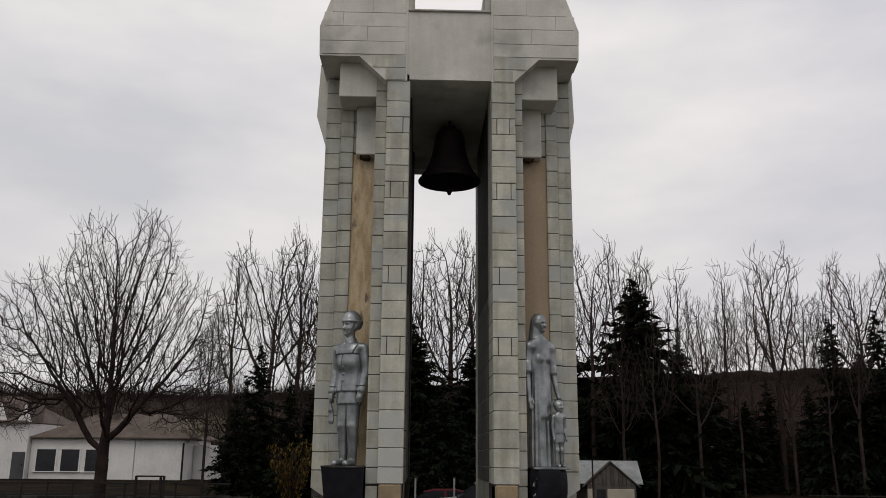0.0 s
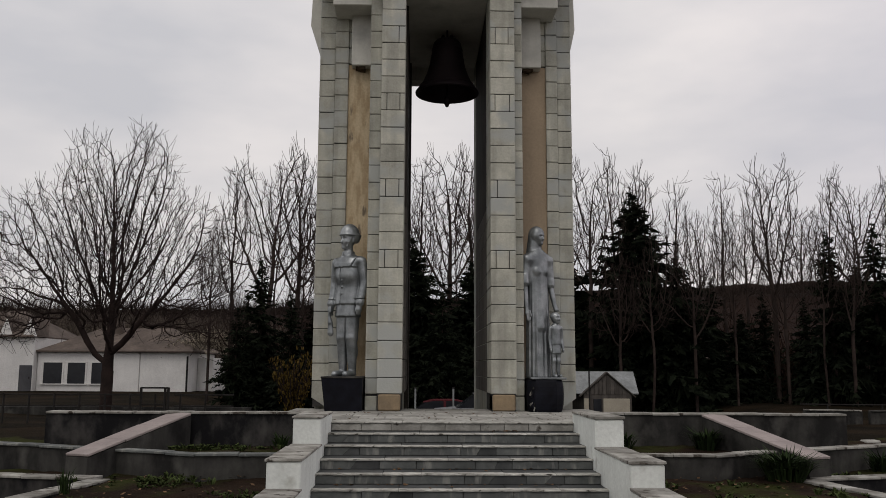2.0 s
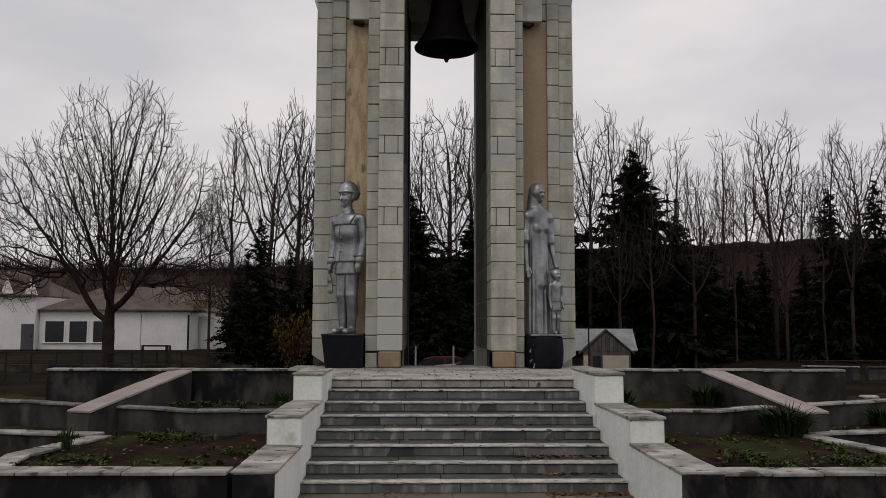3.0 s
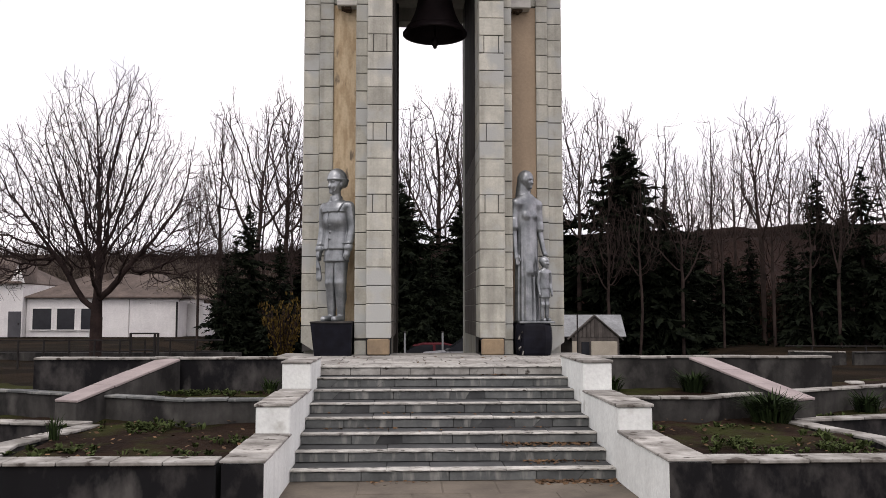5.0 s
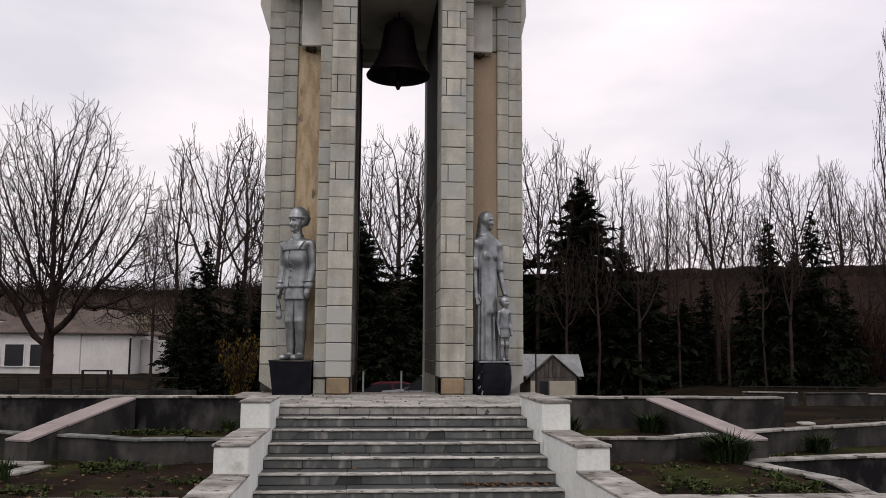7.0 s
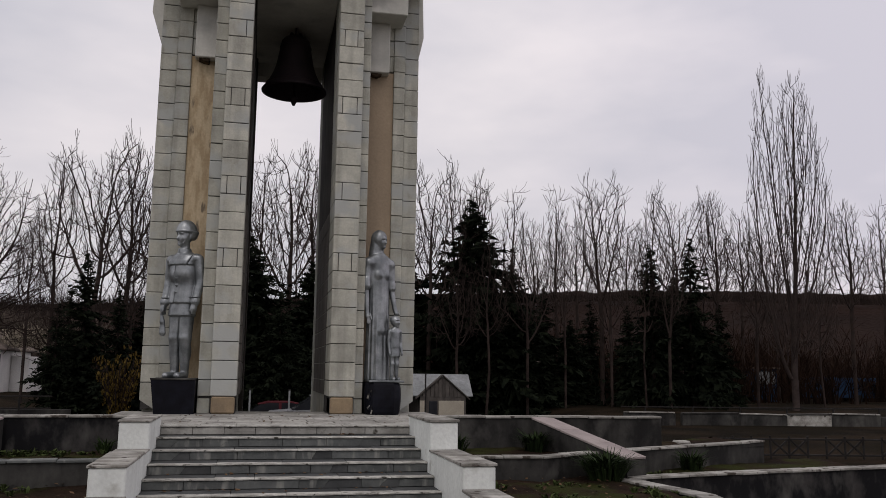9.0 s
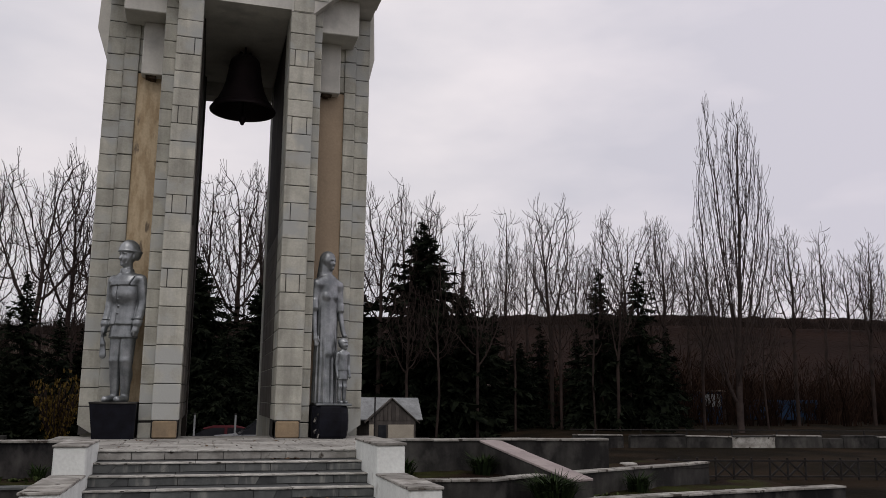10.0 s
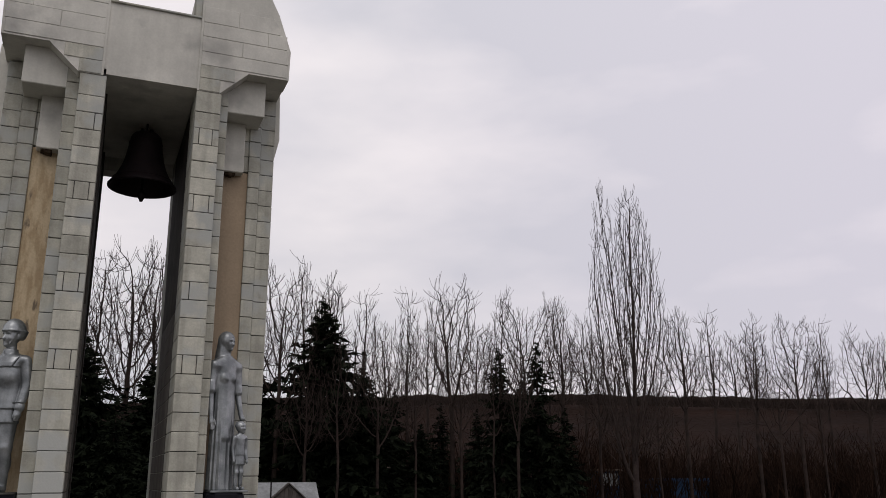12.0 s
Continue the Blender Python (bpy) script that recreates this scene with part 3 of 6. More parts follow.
# the head: haunches on both sides of a plain beam, with an opening above it
for side in (-1, 1):
    def X(a):
        return CX + side * a
    outline = [(X(0.82), 8.86), (X(1.24), 8.86), (X(1.76), HEAD_Z), (X(2.54), HEAD_Z), (X(2.56), 9.98), (X(2.30), 10.75), (X(1.72), 11.9), (X(0.88), 11.9), (X(0.82), 11.9)]
    vs, fs = prism(outline, FY - 0.005, FY + 0.55)
    head = fix_normals(mesh_part("head_side", vs, fs, CONCRETE, tower, "slab-clad head with slanted shoulders"))
    outline = [(X(0.82), 9.0), (X(1.5), 9.3), (X(2.54), 9.4), (X(2.56), 9.98), (X(2.30), 10.75), (X(1.72), 11.9), (X(0.82), 11.9)]
    vs, fs = prism(outline, FY + 0.55, 20.3)
    fix_normals(mesh_part("head_core", vs, fs, CONCRETE, tower))
    # thin slabs that clad the head, with open joints
    rows = [(9.40, 9.66), (9.68, 9.98), (10.0, 10.28), (10.30, 10.62)]
    for i, (za, zb) in enumerate(rows):
        cuts = [[0.86, 2.50], [0.86, 1.62, 2.52], [0.86, 2.10, 2.48], [0.86, 1.52, 2.33]][i]
        for p, q in zip(cuts, cuts[1:]):
            x0, x1 = sorted((X(p + 0.004), X(q - 0.004)))
            block("cladding_slab", x0, x1, FY - 0.018 + random.uniform(-0.004, 0.004), FY + 0.01, za, zb + 0.012, CONCRETE, head, 0.004)
    for za, zb in ((8.87, 9.12), (9.13, 9.385)):
        x0, x1 = sorted((X(0.86), X(1.24 if za < 9 else 1.5)))
        block("cladding_slab", x0, x1, FY - 0.020, FY + 0.01, za, zb, STONE, head, 0.006)
for y0, y1, zl in ((FY + 0.02, FY + 0.5, 8.90), (19.8, 20.25, 8.64)):
    vs, fs = prism([(CX - 0.825, zl), (CX + 0.825, zl), (CX + 0.825, 10.36), (CX - 0.825, 10.36)], y0, y1)
    fix_normals(mesh_part("beam", vs, fs, CONCRETE, tower, "plain stained concrete beam"))
vs, fs = prism([(CX - 0.825, 8.96), (CX + 0.825, 8.96), (CX + 0.825, 9.3), (CX - 0.825, 9.3)], FY + 0.5, 19.8)
fix_normals(mesh_part("soffit", vs, fs, CONCRETE, tower))
block("opening_sill", CX - 0.82, CX + 0.82, FY - 0.02, FY + 0.5, 10.36, 10.40, STONE, tower, 0.008)
block("opening_jamb", CX - 0.82, CX - 0.70, FY + 0.02, FY + 0.5, 10.40, 11.9, STONE, tower, 0.008)
block("opening_jamb", CX + 0.70, CX + 0.82, FY + 0.02, FY + 0.5, 10.40, 11.9, STONE, tower, 0.008)
for y0 in (FY, 19.8):
    block("top_lintel", CX - 1.74, CX + 1.74, y0, y0 + 0.5, 11.9, 12.3, CONCRETE, tower, 0.02)


def lathe(profile, seg=40, at=(0, 0, 0)):
    vs, fs = [], []
    for r, z in profile:
        for i in range(seg):
            a = 2 * math.pi * i / seg
            vs.append((at[0] + r * math.cos(a), at[1] + r * math.sin(a), at[2] + z))
    for j in range(len(profile) - 1):
        for i in range(seg):
            a, b = j * seg + i, j * seg + (i + 1) % seg
            fs.append([a, b, b + seg, a + seg])
    return vs, fs


BX, BY = 0.58, 17.5
bell = thing("bell", "large dark bronze bell hanging under the soffit", "bell", (BX, BY, 7.56))
prof = [(0.0, 1.19), (0.13, 1.20), (0.24, 1.16), (0.295, 1.09), (0.315, 1.0), (0.345, 0.80), (0.385, 0.58), (0.44, 0.40), (0.525, 0.22), (0.615, 0.09), (0.675, 0.01), (0.67, -0.02),
        (0.63, -0.02), (0.57, 0.10), (0.48, 0.25), (0.38, 0.45), (0.31, 0.80), (0.26, 1.05), (0.0, 1.12)]
vs, fs = lathe(prof)
body = fix_normals(mesh_part("body", vs, fs, BRONZE, bell, smooth=True))
for z, r in ((0.13, 0.585), (0.95, 0.322)):
    vs, fs = lathe([(r - 0.01, z - 0.02), (r + 0.012, z - 0.01), (r + 0.008, z + 0.01), (r - 0.015, z + 0.02)])
    fix_normals(mesh_part("moulding", vs, fs, BRONZE, body, smooth=True))
vs, fs = lathe([(0.0, 0.3), (0.03, 0.3), (0.03, -0.06), (0.085, -0.13), (0.09, -0.19), (0.05, -0.25), (0.03, -0.30), (0.0, -0.31)], 16)
fix_normals(mesh_part("clapper", vs, fs, BRONZE, bell, smooth=True))
for dx in (-0.09, 0.09):
    vs, fs = lathe([(0.035, 1.14), (0.05, 1.20), (0.04, 1.26), (0.03, 1.29)], 12, (dx, 0, 0))
    fix_normals(mesh_part("crown_loop", vs, fs, BRONZE, bell, smooth=True))
vs, fs = lathe([(0.02, 1.15), (0.02, 1.42)], 10)
fix_normals(mesh_part("hanger_rod", vs, fs, BRONZE, bell))

# ---- statues and pedestals ----


class Clay:
    """A form blended out of simple solids, turned into one closed mesh. Faces -y, stands at z 0."""

    def __init__(self, lo, hi, step):
        self.lo, self.step = np.array(lo, float), step
        n = [int((b - a) / step) + 1 for a, b in zip(lo, hi)]
        self.x, self.y, self.z = np.meshgrid(*[a + step * np.arange(k) for a, k in zip(lo, n)], indexing="ij")
        self.d = np.full(self.x.shape, 1.0)
        self.turn = 0.0

    def local(self):
        if not self.turn:
            return self.x, self.y, self.z
        c, sn = math.cos(radians(-self.turn)), math.sin(radians(-self.turn))
        return self.x * c - self.y * sn, self.x * sn + self.y * c, self.z

    def add(self, d, k=0.02):
        h = np.clip(0.5 + 0.5 * (self.d - d) / k, 0, 1)
        self.d = self.d + (d - self.d) * h - k * h * (1 - h)

    def cut(self, d, k=0.008):
        h = np.clip(0.5 - 0.5 * (self.d + d) / k, 0, 1)
        self.d = self.d + (-d - self.d) * h + k * h * (1 - h)

    def ball(self, c, r):
        x, y, z = self.local()
        p = [(x - c[0]) / r[0], (y - c[1]) / r[1], (z - c[2]) / r[2]]
        k0 = np.sqrt(p[0] ** 2 + p[1] ** 2 + p[2] ** 2)
        k1 = np.sqrt((p[0] / r[0]) ** 2 + (p[1] / r[1]) ** 2 + (p[2] / r[2]) ** 2) + 1e-9
        return k0 * (k0 - 1) / k1

    def bone(self, a, b, ra, rb, flat=1.0):
        """A tapering limb from a to b; flat above 1 thins it from front to back."""
        x, y, z = self.local()
        ax, ay, az = (b[i] - a[i] for i in range(3))
        px, py, pz = x - a[0], y - a[1], z - a[2]
        h = np.clip((px * ax + py * ay + pz * az) / (ax * ax + ay * ay + az * az), 0, 1)
        return np.sqrt((px - ax * h) ** 2 + ((py - ay * h) * flat) ** 2 + (pz - az * h) ** 2) - (ra + (rb - ra) * h)

    def loft(self, rows, folds=0, depth=0.0, fade=(0, 1), phase=0.0):
        """An upright oval body: rows of height, half width, half depth, y. folds: pleats round it, deepest below fade."""
        x, y, z = self.local()
        zs = [r[0] for r in rows]
        rx, ry, cy = (np.interp(z, zs, [r[i] for r in rows]) for i in (1, 2, 3))
        if folds:
            a = np.arctan2((y - cy) / ry, x / rx)
            w = np.sin(a * folds + phase + 1.3 * np.sin(2 * a + 0.7)) + 0.45 * np.sin(a * folds * 1.9 + 2.0)
            f = 1 + depth * w * np.clip((fade[1] - z) / (fade[1] - fade[0]), 0, 1)
            rx, ry = rx * f, ry * f
        d = (np.sqrt((x / rx) ** 2 + ((y - cy) / ry) ** 2) - 1) * np.minimum(rx, ry)
        return np.maximum(d, np.maximum(zs[0] - z, z - zs[-1]))

    def mesh(self):
        """The surface where the form ends, as verts and faces."""
        d = np.maximum(self.d, -self.z)
        d[[0, -1], :, :], d[:, [0, -1], :], d[:, :, [0, -1]] = 1.0, 1.0, 1.0
        n = np.array(d.shape) - 1
        corner = [d[i:i + n[0], j:j + n[1], k:k + n[2]] for i in (0, 1) for j in (0, 1) for k in (0, 1)]
        inside = sum((c < 0).astype(int) for c in corner)
        cells = np.argwhere((inside > 0) & (inside < 8))
        vals = np.stack([c[tuple(cells.T)] for c in corner], 1)
        offs = np.array([(i, j, k) for i in (0, 1) for j in (0, 1) for k in (0, 1)], float)
        total, count = np.zeros((len(cells), 3)), np.zeros(len(cells))
        for a in range(8):
            for b in range(a + 1, 8):
                if np.abs(offs[a] - offs[b]).sum() != 1:
                    continue
                on = (vals[:, a] < 0) != (vals[:, b] < 0)
                t = np.where(on, vals[:, a] / np.where(on, vals[:, a] - vals[:, b], 1), 0)[:, None]
                total += np.where(on[:, None], offs[a] + t * (offs[b] - offs[a]), 0)
                count += on
        vs = self.lo + self.step * (cells + total / count[:, None])
        index = np.full(tuple(n), -1)
        index[tuple(cells.T)] = np.arange(len(cells))
        fs = []
        for ax in range(3):
            u, v = [e for e in range(3) if e != ax]
            lo = [slice(None)] * 3
            hi = [slice(None)] * 3
            lo[ax], hi[ax] = slice(0, -1), slice(1, None)
            s0, s1 = d[tuple(lo)] < 0, d[tuple(hi)] < 0
            for p in np.argwhere(s0 != s1):
                q = []
                for du, dv in ((0, 0), (1, 0), (1, 1), (0, 1)):
                    c = p.copy()
                    c[u] -= du
                    c[v] -= dv
                    q.append(int(index[tuple(c)]))
                flip = bool(s0[tuple(p)]) == (ax == 1)
                fs.append(q[::-1] if flip else q)
        return vs, fs


def put_face(c, z, s):
    """Brow, eye hollows, nose, lips and chin on a head whose middle is at height z."""
    c.add(c.ball((0, -0.125 * s, z + 0.062 * s), (0.088 * s, 0.042 * s, 0.022 * s)), 0.015)
    for e in (-1, 1):
        c.cut(c.ball((e * 0.045 * s, -0.158 * s, z + 0.032 * s), (0.033 * s, 0.034 * s, 0.020 * s)), 0.012)
        c.add(c.ball((e * 0.044 * s, -0.118 * s, z + 0.030 * s), (0.022 * s, 0.020 * s, 0.013 * s)), 0.004)
        c.add(c.ball((e * 0.062 * s, -0.100 * s, z - 0.030 * s), (0.034 * s, 0.036 * s, 0.034 * s)), 0.02)
    c.add(c.bone((0, -0.140 * s, z + 0.055 * s), (0, -0.178 * s, z - 0.035 * s), 0.013 * s, 0.024 * s), 0.012)
    c.cut(c.ball((0, -0.170 * s, z - 0.078 * s), (0.042 * s, 0.022 * s, 0.007 * s)), 0.006)
    c.add(c.ball((0, -0.145 * s, z - 0.064 * s), (0.034 * s, 0.018 * s, 0.010 * s)), 0.008)
    c.add(c.ball((0, -0.142 * s, z - 0.094 * s), (0.030 * s, 0.018 * s, 0.011 * s)), 0.008)
    c.add(c.ball((0, -0.120 * s, z - 0.132 * s), (0.042 * s, 0.036 * s, 0.034 * s)), 0.02)


def soldier():
    c = Clay((-0.50, -0.45, -0.02), (0.50, 0.36, 2.90), 0.0135)
    for e in (-1, 1):
        x = e * 0.105
        c.add(c.bone((x, 0.01, 1.22), (x, -0.015, 0.70), 0.138, 0.112), 0.01)
        c.add(c.bone((x, -0.015, 0.70), (x, 0.02, 0.10), 0.108, 0.072), 0.03)
        c.add(c.ball((x, -0.07, 0.70), (0.075, 0.055, 0.085)), 0.03)
        c.add(c.ball((x, 0.055, 0.45), (0.078, 0.085, 0.16)), 0.04)
        c.add(c.bone((x, 0.03, 0.05), (x * 1.15, -0.20, 0.04), 0.068, 0.060), 0.02)
    c.cut(c.bone((0, -0.02, 0.15), (0, -0.02, 1.05), 0.012, 0.008, 0.2), 0.01)
    # tunic skirt, short jacket, cape over the shoulders
    c.add(c.loft([(1.085, 0.262, 0.195, 0), (1.20, 0.248, 0.182, 0), (1.40, 0.225, 0.165, 0)], 9, 0.022, (1.0, 1.4)), 0.006)
    c.add(c.loft([(1.305, 0.275, 0.208, 0), (1.42, 0.262, 0.195, 0), (1.62, 0.250, 0.180, 0), (1.85, 0.268, 0.195, 0), (2.02, 0.275, 0.19, 0)]), 0.004)
    c.add(c.ball((0, -0.08, 1.84), (0.22, 0.13, 0.20)), 0.04)
    c.add(c.loft([(1.985, 0.300, 0.222, 0), (2.06, 0.305, 0.210, 0), (2.15, 0.265, 0.170, 0), (2.22, 0.16, 0.12, 0), (2.245, 0.10, 0.10, 0)]), 0.006)
    for e in (-1, 1):
        c.add(c.ball((e * 0.245, 0, 2.095), (0.105, 0.125, 0.105)), 0.03)
        elbow, wrist = (e * 0.335, 0.035, 1.69), (e * 0.325, -0.075, 1.34)
        c.add(c.bone((e * 0.285, 0, 2.09), elbow, 0.098, 0.084), 0.012)
        c.add(c.bone(elbow, wrist, 0.084, 0.066), 0.02)
        c.add(c.bone((e * 0.326, -0.066, 1.385), (e * 0.325, -0.082, 1.325), 0.080, 0.080), 0.004)
        c.cut(np.maximum(np.abs(c.z - 1.392) - 0.006, np.abs(c.x - e * 0.33) - 0.12), 0.006)
        hand = (e * 0.325, -0.105, 1.205)
        c.add(c.bone((e * 0.325, -0.085, 1.30), hand, 0.045, 0.052, 0.8), 0.01)
        c.add(c.bone((e * 0.300, -0.135, 1.26), (e * 0.290, -0.155, 1.17), 0.022, 0.018), 0.008)
        for f in range(4):
            c.add(c.bone((e * 0.335, -0.150 + 0.030 * f, 1.19), (e * 0.315, -0.150 + 0.030 * f, 1.125), 0.019, 0.017), 0.004)
    # folds in the sleeves, jacket opening with buttons, flap of the cape
    for e in (-1, 1):
        for k in range(3):
            c.cut(c.bone((e * 0.25, -0.10, 1.74 - 0.05 * k), (e * 0.42, -0.06, 1.70 - 0.05 * k), 0.010, 0.006), 0.014)
    c.cut(np.maximum(np.maximum(np.abs(c.x + 0.045) - 0.007, c.y + 0.16), np.maximum(1.30 - c.z, c.z - 1.99)), 0.010)
    c.cut(np.maximum(np.maximum(np.abs(c.x - 0.22 + 0.35 * (2.12 - c.z)) - 0.008, c.y + 0.05), np.maximum(1.97 - c.z, c.z - 2.16)), 0.008)
    for k in range(4):
        c.add(c.ball((-0.01, -0.20, 1.50 + 0.12 * k), (0.016, 0.016, 0.016)), 0.004)
    # what hangs from the hand
    c.add(c.bone((-0.335, -0.13, 1.12), (-0.315, -0.12, 0.98), 0.026, 0.046), 0.01)
    c.add(c.bone((-0.315, -0.12, 0.98), (-0.31, -0.11, 0.79), 0.046, 0.064, 1.4), 0.02)
    # collar, neck, head, helmet
    c.turn = -14
    c.add(c.bone((0, 0, 2.16), (0, -0.015, 2.42), 0.088, 0.080), 0.01)
    c.add(c.loft([(2.19, 0.130, 0.135, -0.01), (2.295, 0.108, 0.115, -0.015)]), 0.006)
    c.cut(c.bone((0, -0.16, 2.32), (0, -0.15, 2.20), 0.012, 0.030), 0.01)
    c.add(c.ball((0, -0.02, 2.53), (0.120, 0.148, 0.155)), 0.01)
    c.add(c.ball((0, -0.065, 2.435), (0.088, 0.098, 0.100)), 0.04)
    put_face(c, 2.495, 1.04)
    shell = np.maximum(c.ball((0, 0.01, 2.585), (0.162, 0.205, 0.235)), 2.585 - c.z)
    c.add(shell, 0.004)
    c.add(np.maximum(c.ball((0, 0.02, 2.60), (0.178, 0.222, 0.045)), c.z - 2.612), 0.008)
    x, y, z = c.local()
    c.add(np.maximum(np.maximum(c.ball((0, 0.03, 2.60), (0.172, 0.20, 0.20)), -y + 0.0), np.maximum(z - 2.62, 2.46 - z)), 0.02)
    for e in (-1, 1):
        c.add(c.bone((e * 0.125, -0.03, 2.585), (e * 0.075, -0.115, 2.37), 0.012, 0.012), 0.006)
    return c.mesh()


def robed_woman():
    c = Clay((-0.46, -0.42, -0.02), (0.46, 0.36, 2.86), 0.0135)
    c.add(c.loft([(-0.01, 0.232, 0.205, 0), (0.55, 0.226, 0.192, 0), (1.0, 0.218, 0.178, 0), (1.38, 0.214, 0.168, 0), (1.64, 0.206, 0.156, 0), (1.92, 0.212, 0.156, 0), (2.16, 0.222, 0.140, 0), (2.28, 0.15, 0.115, 0), (2.34, 0.09, 0.09, 0)],
                 17, 0.050, (0.9, 1.95), 0.4), 0.01)
    for e in (-1, 1):
        c.add(c.ball((e * 0.082, -0.108, 1.94), (0.064, 0.056, 0.070)), 0.05)
        c.add(c.bone((e * 0.08, 0.01, 2.27), (e * 0.235, 0.0, 2.17), 0.085, 0.092), 0.08)
    # apron with a rounded hem
    c.add(c.bone((0.0, -0.085, 1.60), (-0.02, -0.118, 0.90), 0.060, 0.115, 1.35), 0.012)
    # arm hanging straight, sleeve rolled at the elbow
    c.add(c.bone((-0.245, 0, 2.16), (-0.292, 0.01, 1.78), 0.090, 0.086), 0.05)
    for k in range(4):
        c.add(c.bone((-0.296, -0.02, 1.725 + 0.042 * k), (-0.294, 0.03, 1.735 + 0.042 * k), 0.082 - 0.003 * k, 0.082 - 0.003 * k), 0.006)
    c.add(c.bone((-0.292, 0.0, 1.74), (-0.300, -0.07, 1.28), 0.062, 0.042), 0.012)
    c.add(c.bone((-0.300, -0.075, 1.27), (-0.300, -0.10, 1.16), 0.038, 0.048, 1.2), 0.012)
    for f in range(4):
        c.add(c.bone((-0.318 + 0.022 * f, -0.12, 1.15), (-0.322 + 0.024 * f, -0.125, 1.02 + 0.012 * abs(f - 1)), 0.017, 0.013), 0.003)
    c.add(c.bone((-0.275, -0.14, 1.20), (-0.255, -0.16, 1.10), 0.018, 0.014), 0.005)
    # the other arm reaches down to the child
    c.add(c.bone((0.245, 0, 2.16), (0.275, 0.0, 1.76), 0.090, 0.084), 0.05)
    for k in range(3):
        c.add(c.bone((0.278, -0.02, 1.71 + 0.042 * k), (0.276, 0.03, 1.72 + 0.042 * k), 0.080, 0.080), 0.006)
    c.add(c.bone((0.276, -0.01, 1.72), (0.305, -0.10, 1.33), 0.060, 0.042), 0.012)
    c.add(c.bone((0.305, -0.10, 1.32), (0.325, -0.13, 1.235), 0.040, 0.046), 0.012)
    # neck, head, long scarf falling behind
    c.turn = 16
    c.add(c.bone((0, 0.01, 2.24), (0, -0.01, 2.50), 0.080, 0.062), 0.04)
    c.add(c.ball((0, -0.02, 2.605), (0.096, 0.122, 0.130)), 0.01)
    c.add(c.ball((0, -0.052, 2.525), (0.068, 0.078, 0.080)), 0.04)
    put_face(c, 2.58, 0.85)
    hood = c.ball((0, 0.020, 2.63), (0.142, 0.158, 0.180))
    fall = c.bone((0, 0.055, 2.60), (0, 0.085, 2.24), 0.140, 0.165, 1.2)
    opening = c.bone((0, -0.19, 2.62), (0, -0.18, 2.36), 0.086, 0.080, 0.8)
    c.add(np.maximum(np.minimum(hood, fall), -opening), 0.006)
    c.cut(c.bone((0, -0.14, 2.75), (0, -0.01, 2.815), 0.010, 0.006), 0.012)
    return c.mesh()


def small_child():
    c = Clay((-0.22, -0.20, -0.02), (0.22, 0.18, 1.24), 0.0105)
    for e in (-1, 1):
        x = e * 0.048
        c.add(c.bone((x, 0, 0.52), (x, 0, 0.09), 0.052, 0.034), 0.01)
        c.add(c.ball((x, -0.02, 0.30), (0.040, 0.042, 0.05)), 0.02)
        c.add(c.bone((x, 0.01, 0.03), (x * 1.1, -0.08, 0.028), 0.034, 0.032), 0.01)
    c.add(c.loft([(0.43, 0.112, 0.092, 0), (0.58, 0.098, 0.080, 0), (0.66, 0.092, 0.075, 0)], 7, 0.03, (0.4, 0.7)), 0.006)
    c.add(c.loft([(0.60, 0.100, 0.082, 0), (0.76, 0.095, 0.075, 0), (0.88, 0.102, 0.076, 0), (0.95, 0.075, 0.06, 0), (0.98, 0.04, 0.04, 0)]), 0.01)
    for e in (-1, 1):
        c.add(c.ball((e * 0.092, 0, 0.895), (0.044, 0.048, 0.048)), 0.02)
        c.add(c.bone((e * 0.108, 0, 0.89), (e * 0.128, 0.005, 0.70), 0.040, 0.034), 0.008)
        c.add(c.bone((e * 0.128, 0.005, 0.70), (e * 0.128, -0.04, 0.53), 0.031, 0.024), 0.008)
        c.add(c.ball((e * 0.128, -0.05, 0.485), (0.022, 0.028, 0.04)), 0.008)
    c.turn = 18
    c.add(c.bone((0, 0, 0.93), (0, -0.01, 1.02), 0.038, 0.036), 0.012)
    c.add(c.ball((0, -0.005, 1.085), (0.078, 0.090, 0.098)), 0.01)
    c.add(c.ball((0, -0.035, 1.035), (0.055, 0.060, 0.056)), 0.03)
    c.add(np.maximum(c.ball((0, 0.012, 1.10), (0.086, 0.092, 0.092)), 1.075 - c.z), 0.004)
    put_face(c, 1.068, 0.62)
    return c.mesh()


PED_Z = 1.60
for shape, px, py, turn, text in ((soldier, -1.285, 15.74, -33, "silver-painted statue of a helmeted soldier on a black pedestal"),
                                  (robed_woman, 2.225, 15.74, 27, "silver-painted statue of a robed woman on a dark pedestal"),
                                  (small_child, 2.525, 15.60, 22, "small silver-painted statue of a child beside the woman")):
    vs, fs = shape()
    statue = tagged(mesh_part("statue", vs, fs, ALU, smooth=True), text, "statue", group="statues in the niches")
    statue.matrix_basis = pose(px, py, PED_Z - 0.002, 0, 0, turn)

ped = thing("pedestal", "black granite pedestal block tapering to its foot", "pedestal", group="pedestals")
vs = [(-1.62, 15.26, 0.98), (-0.97, 15.26, 0.98), (-0.97, 16.15, 0.98), (-1.62, 16.15, 0.98), (-1.69, 15.22, 1.57), (-0.96, 15.22, 1.57), (-0.96, 16.15, 1.57), (-1.69, 16.15, 1.57)]
fs = [[0, 1, 5, 4], [1, 2, 6, 5], [2, 3, 7, 6], [3, 0, 4, 7], [4, 5, 6, 7], [3, 2, 1, 0]]
mesh_part("stone", vs, fs, BLACK, ped)
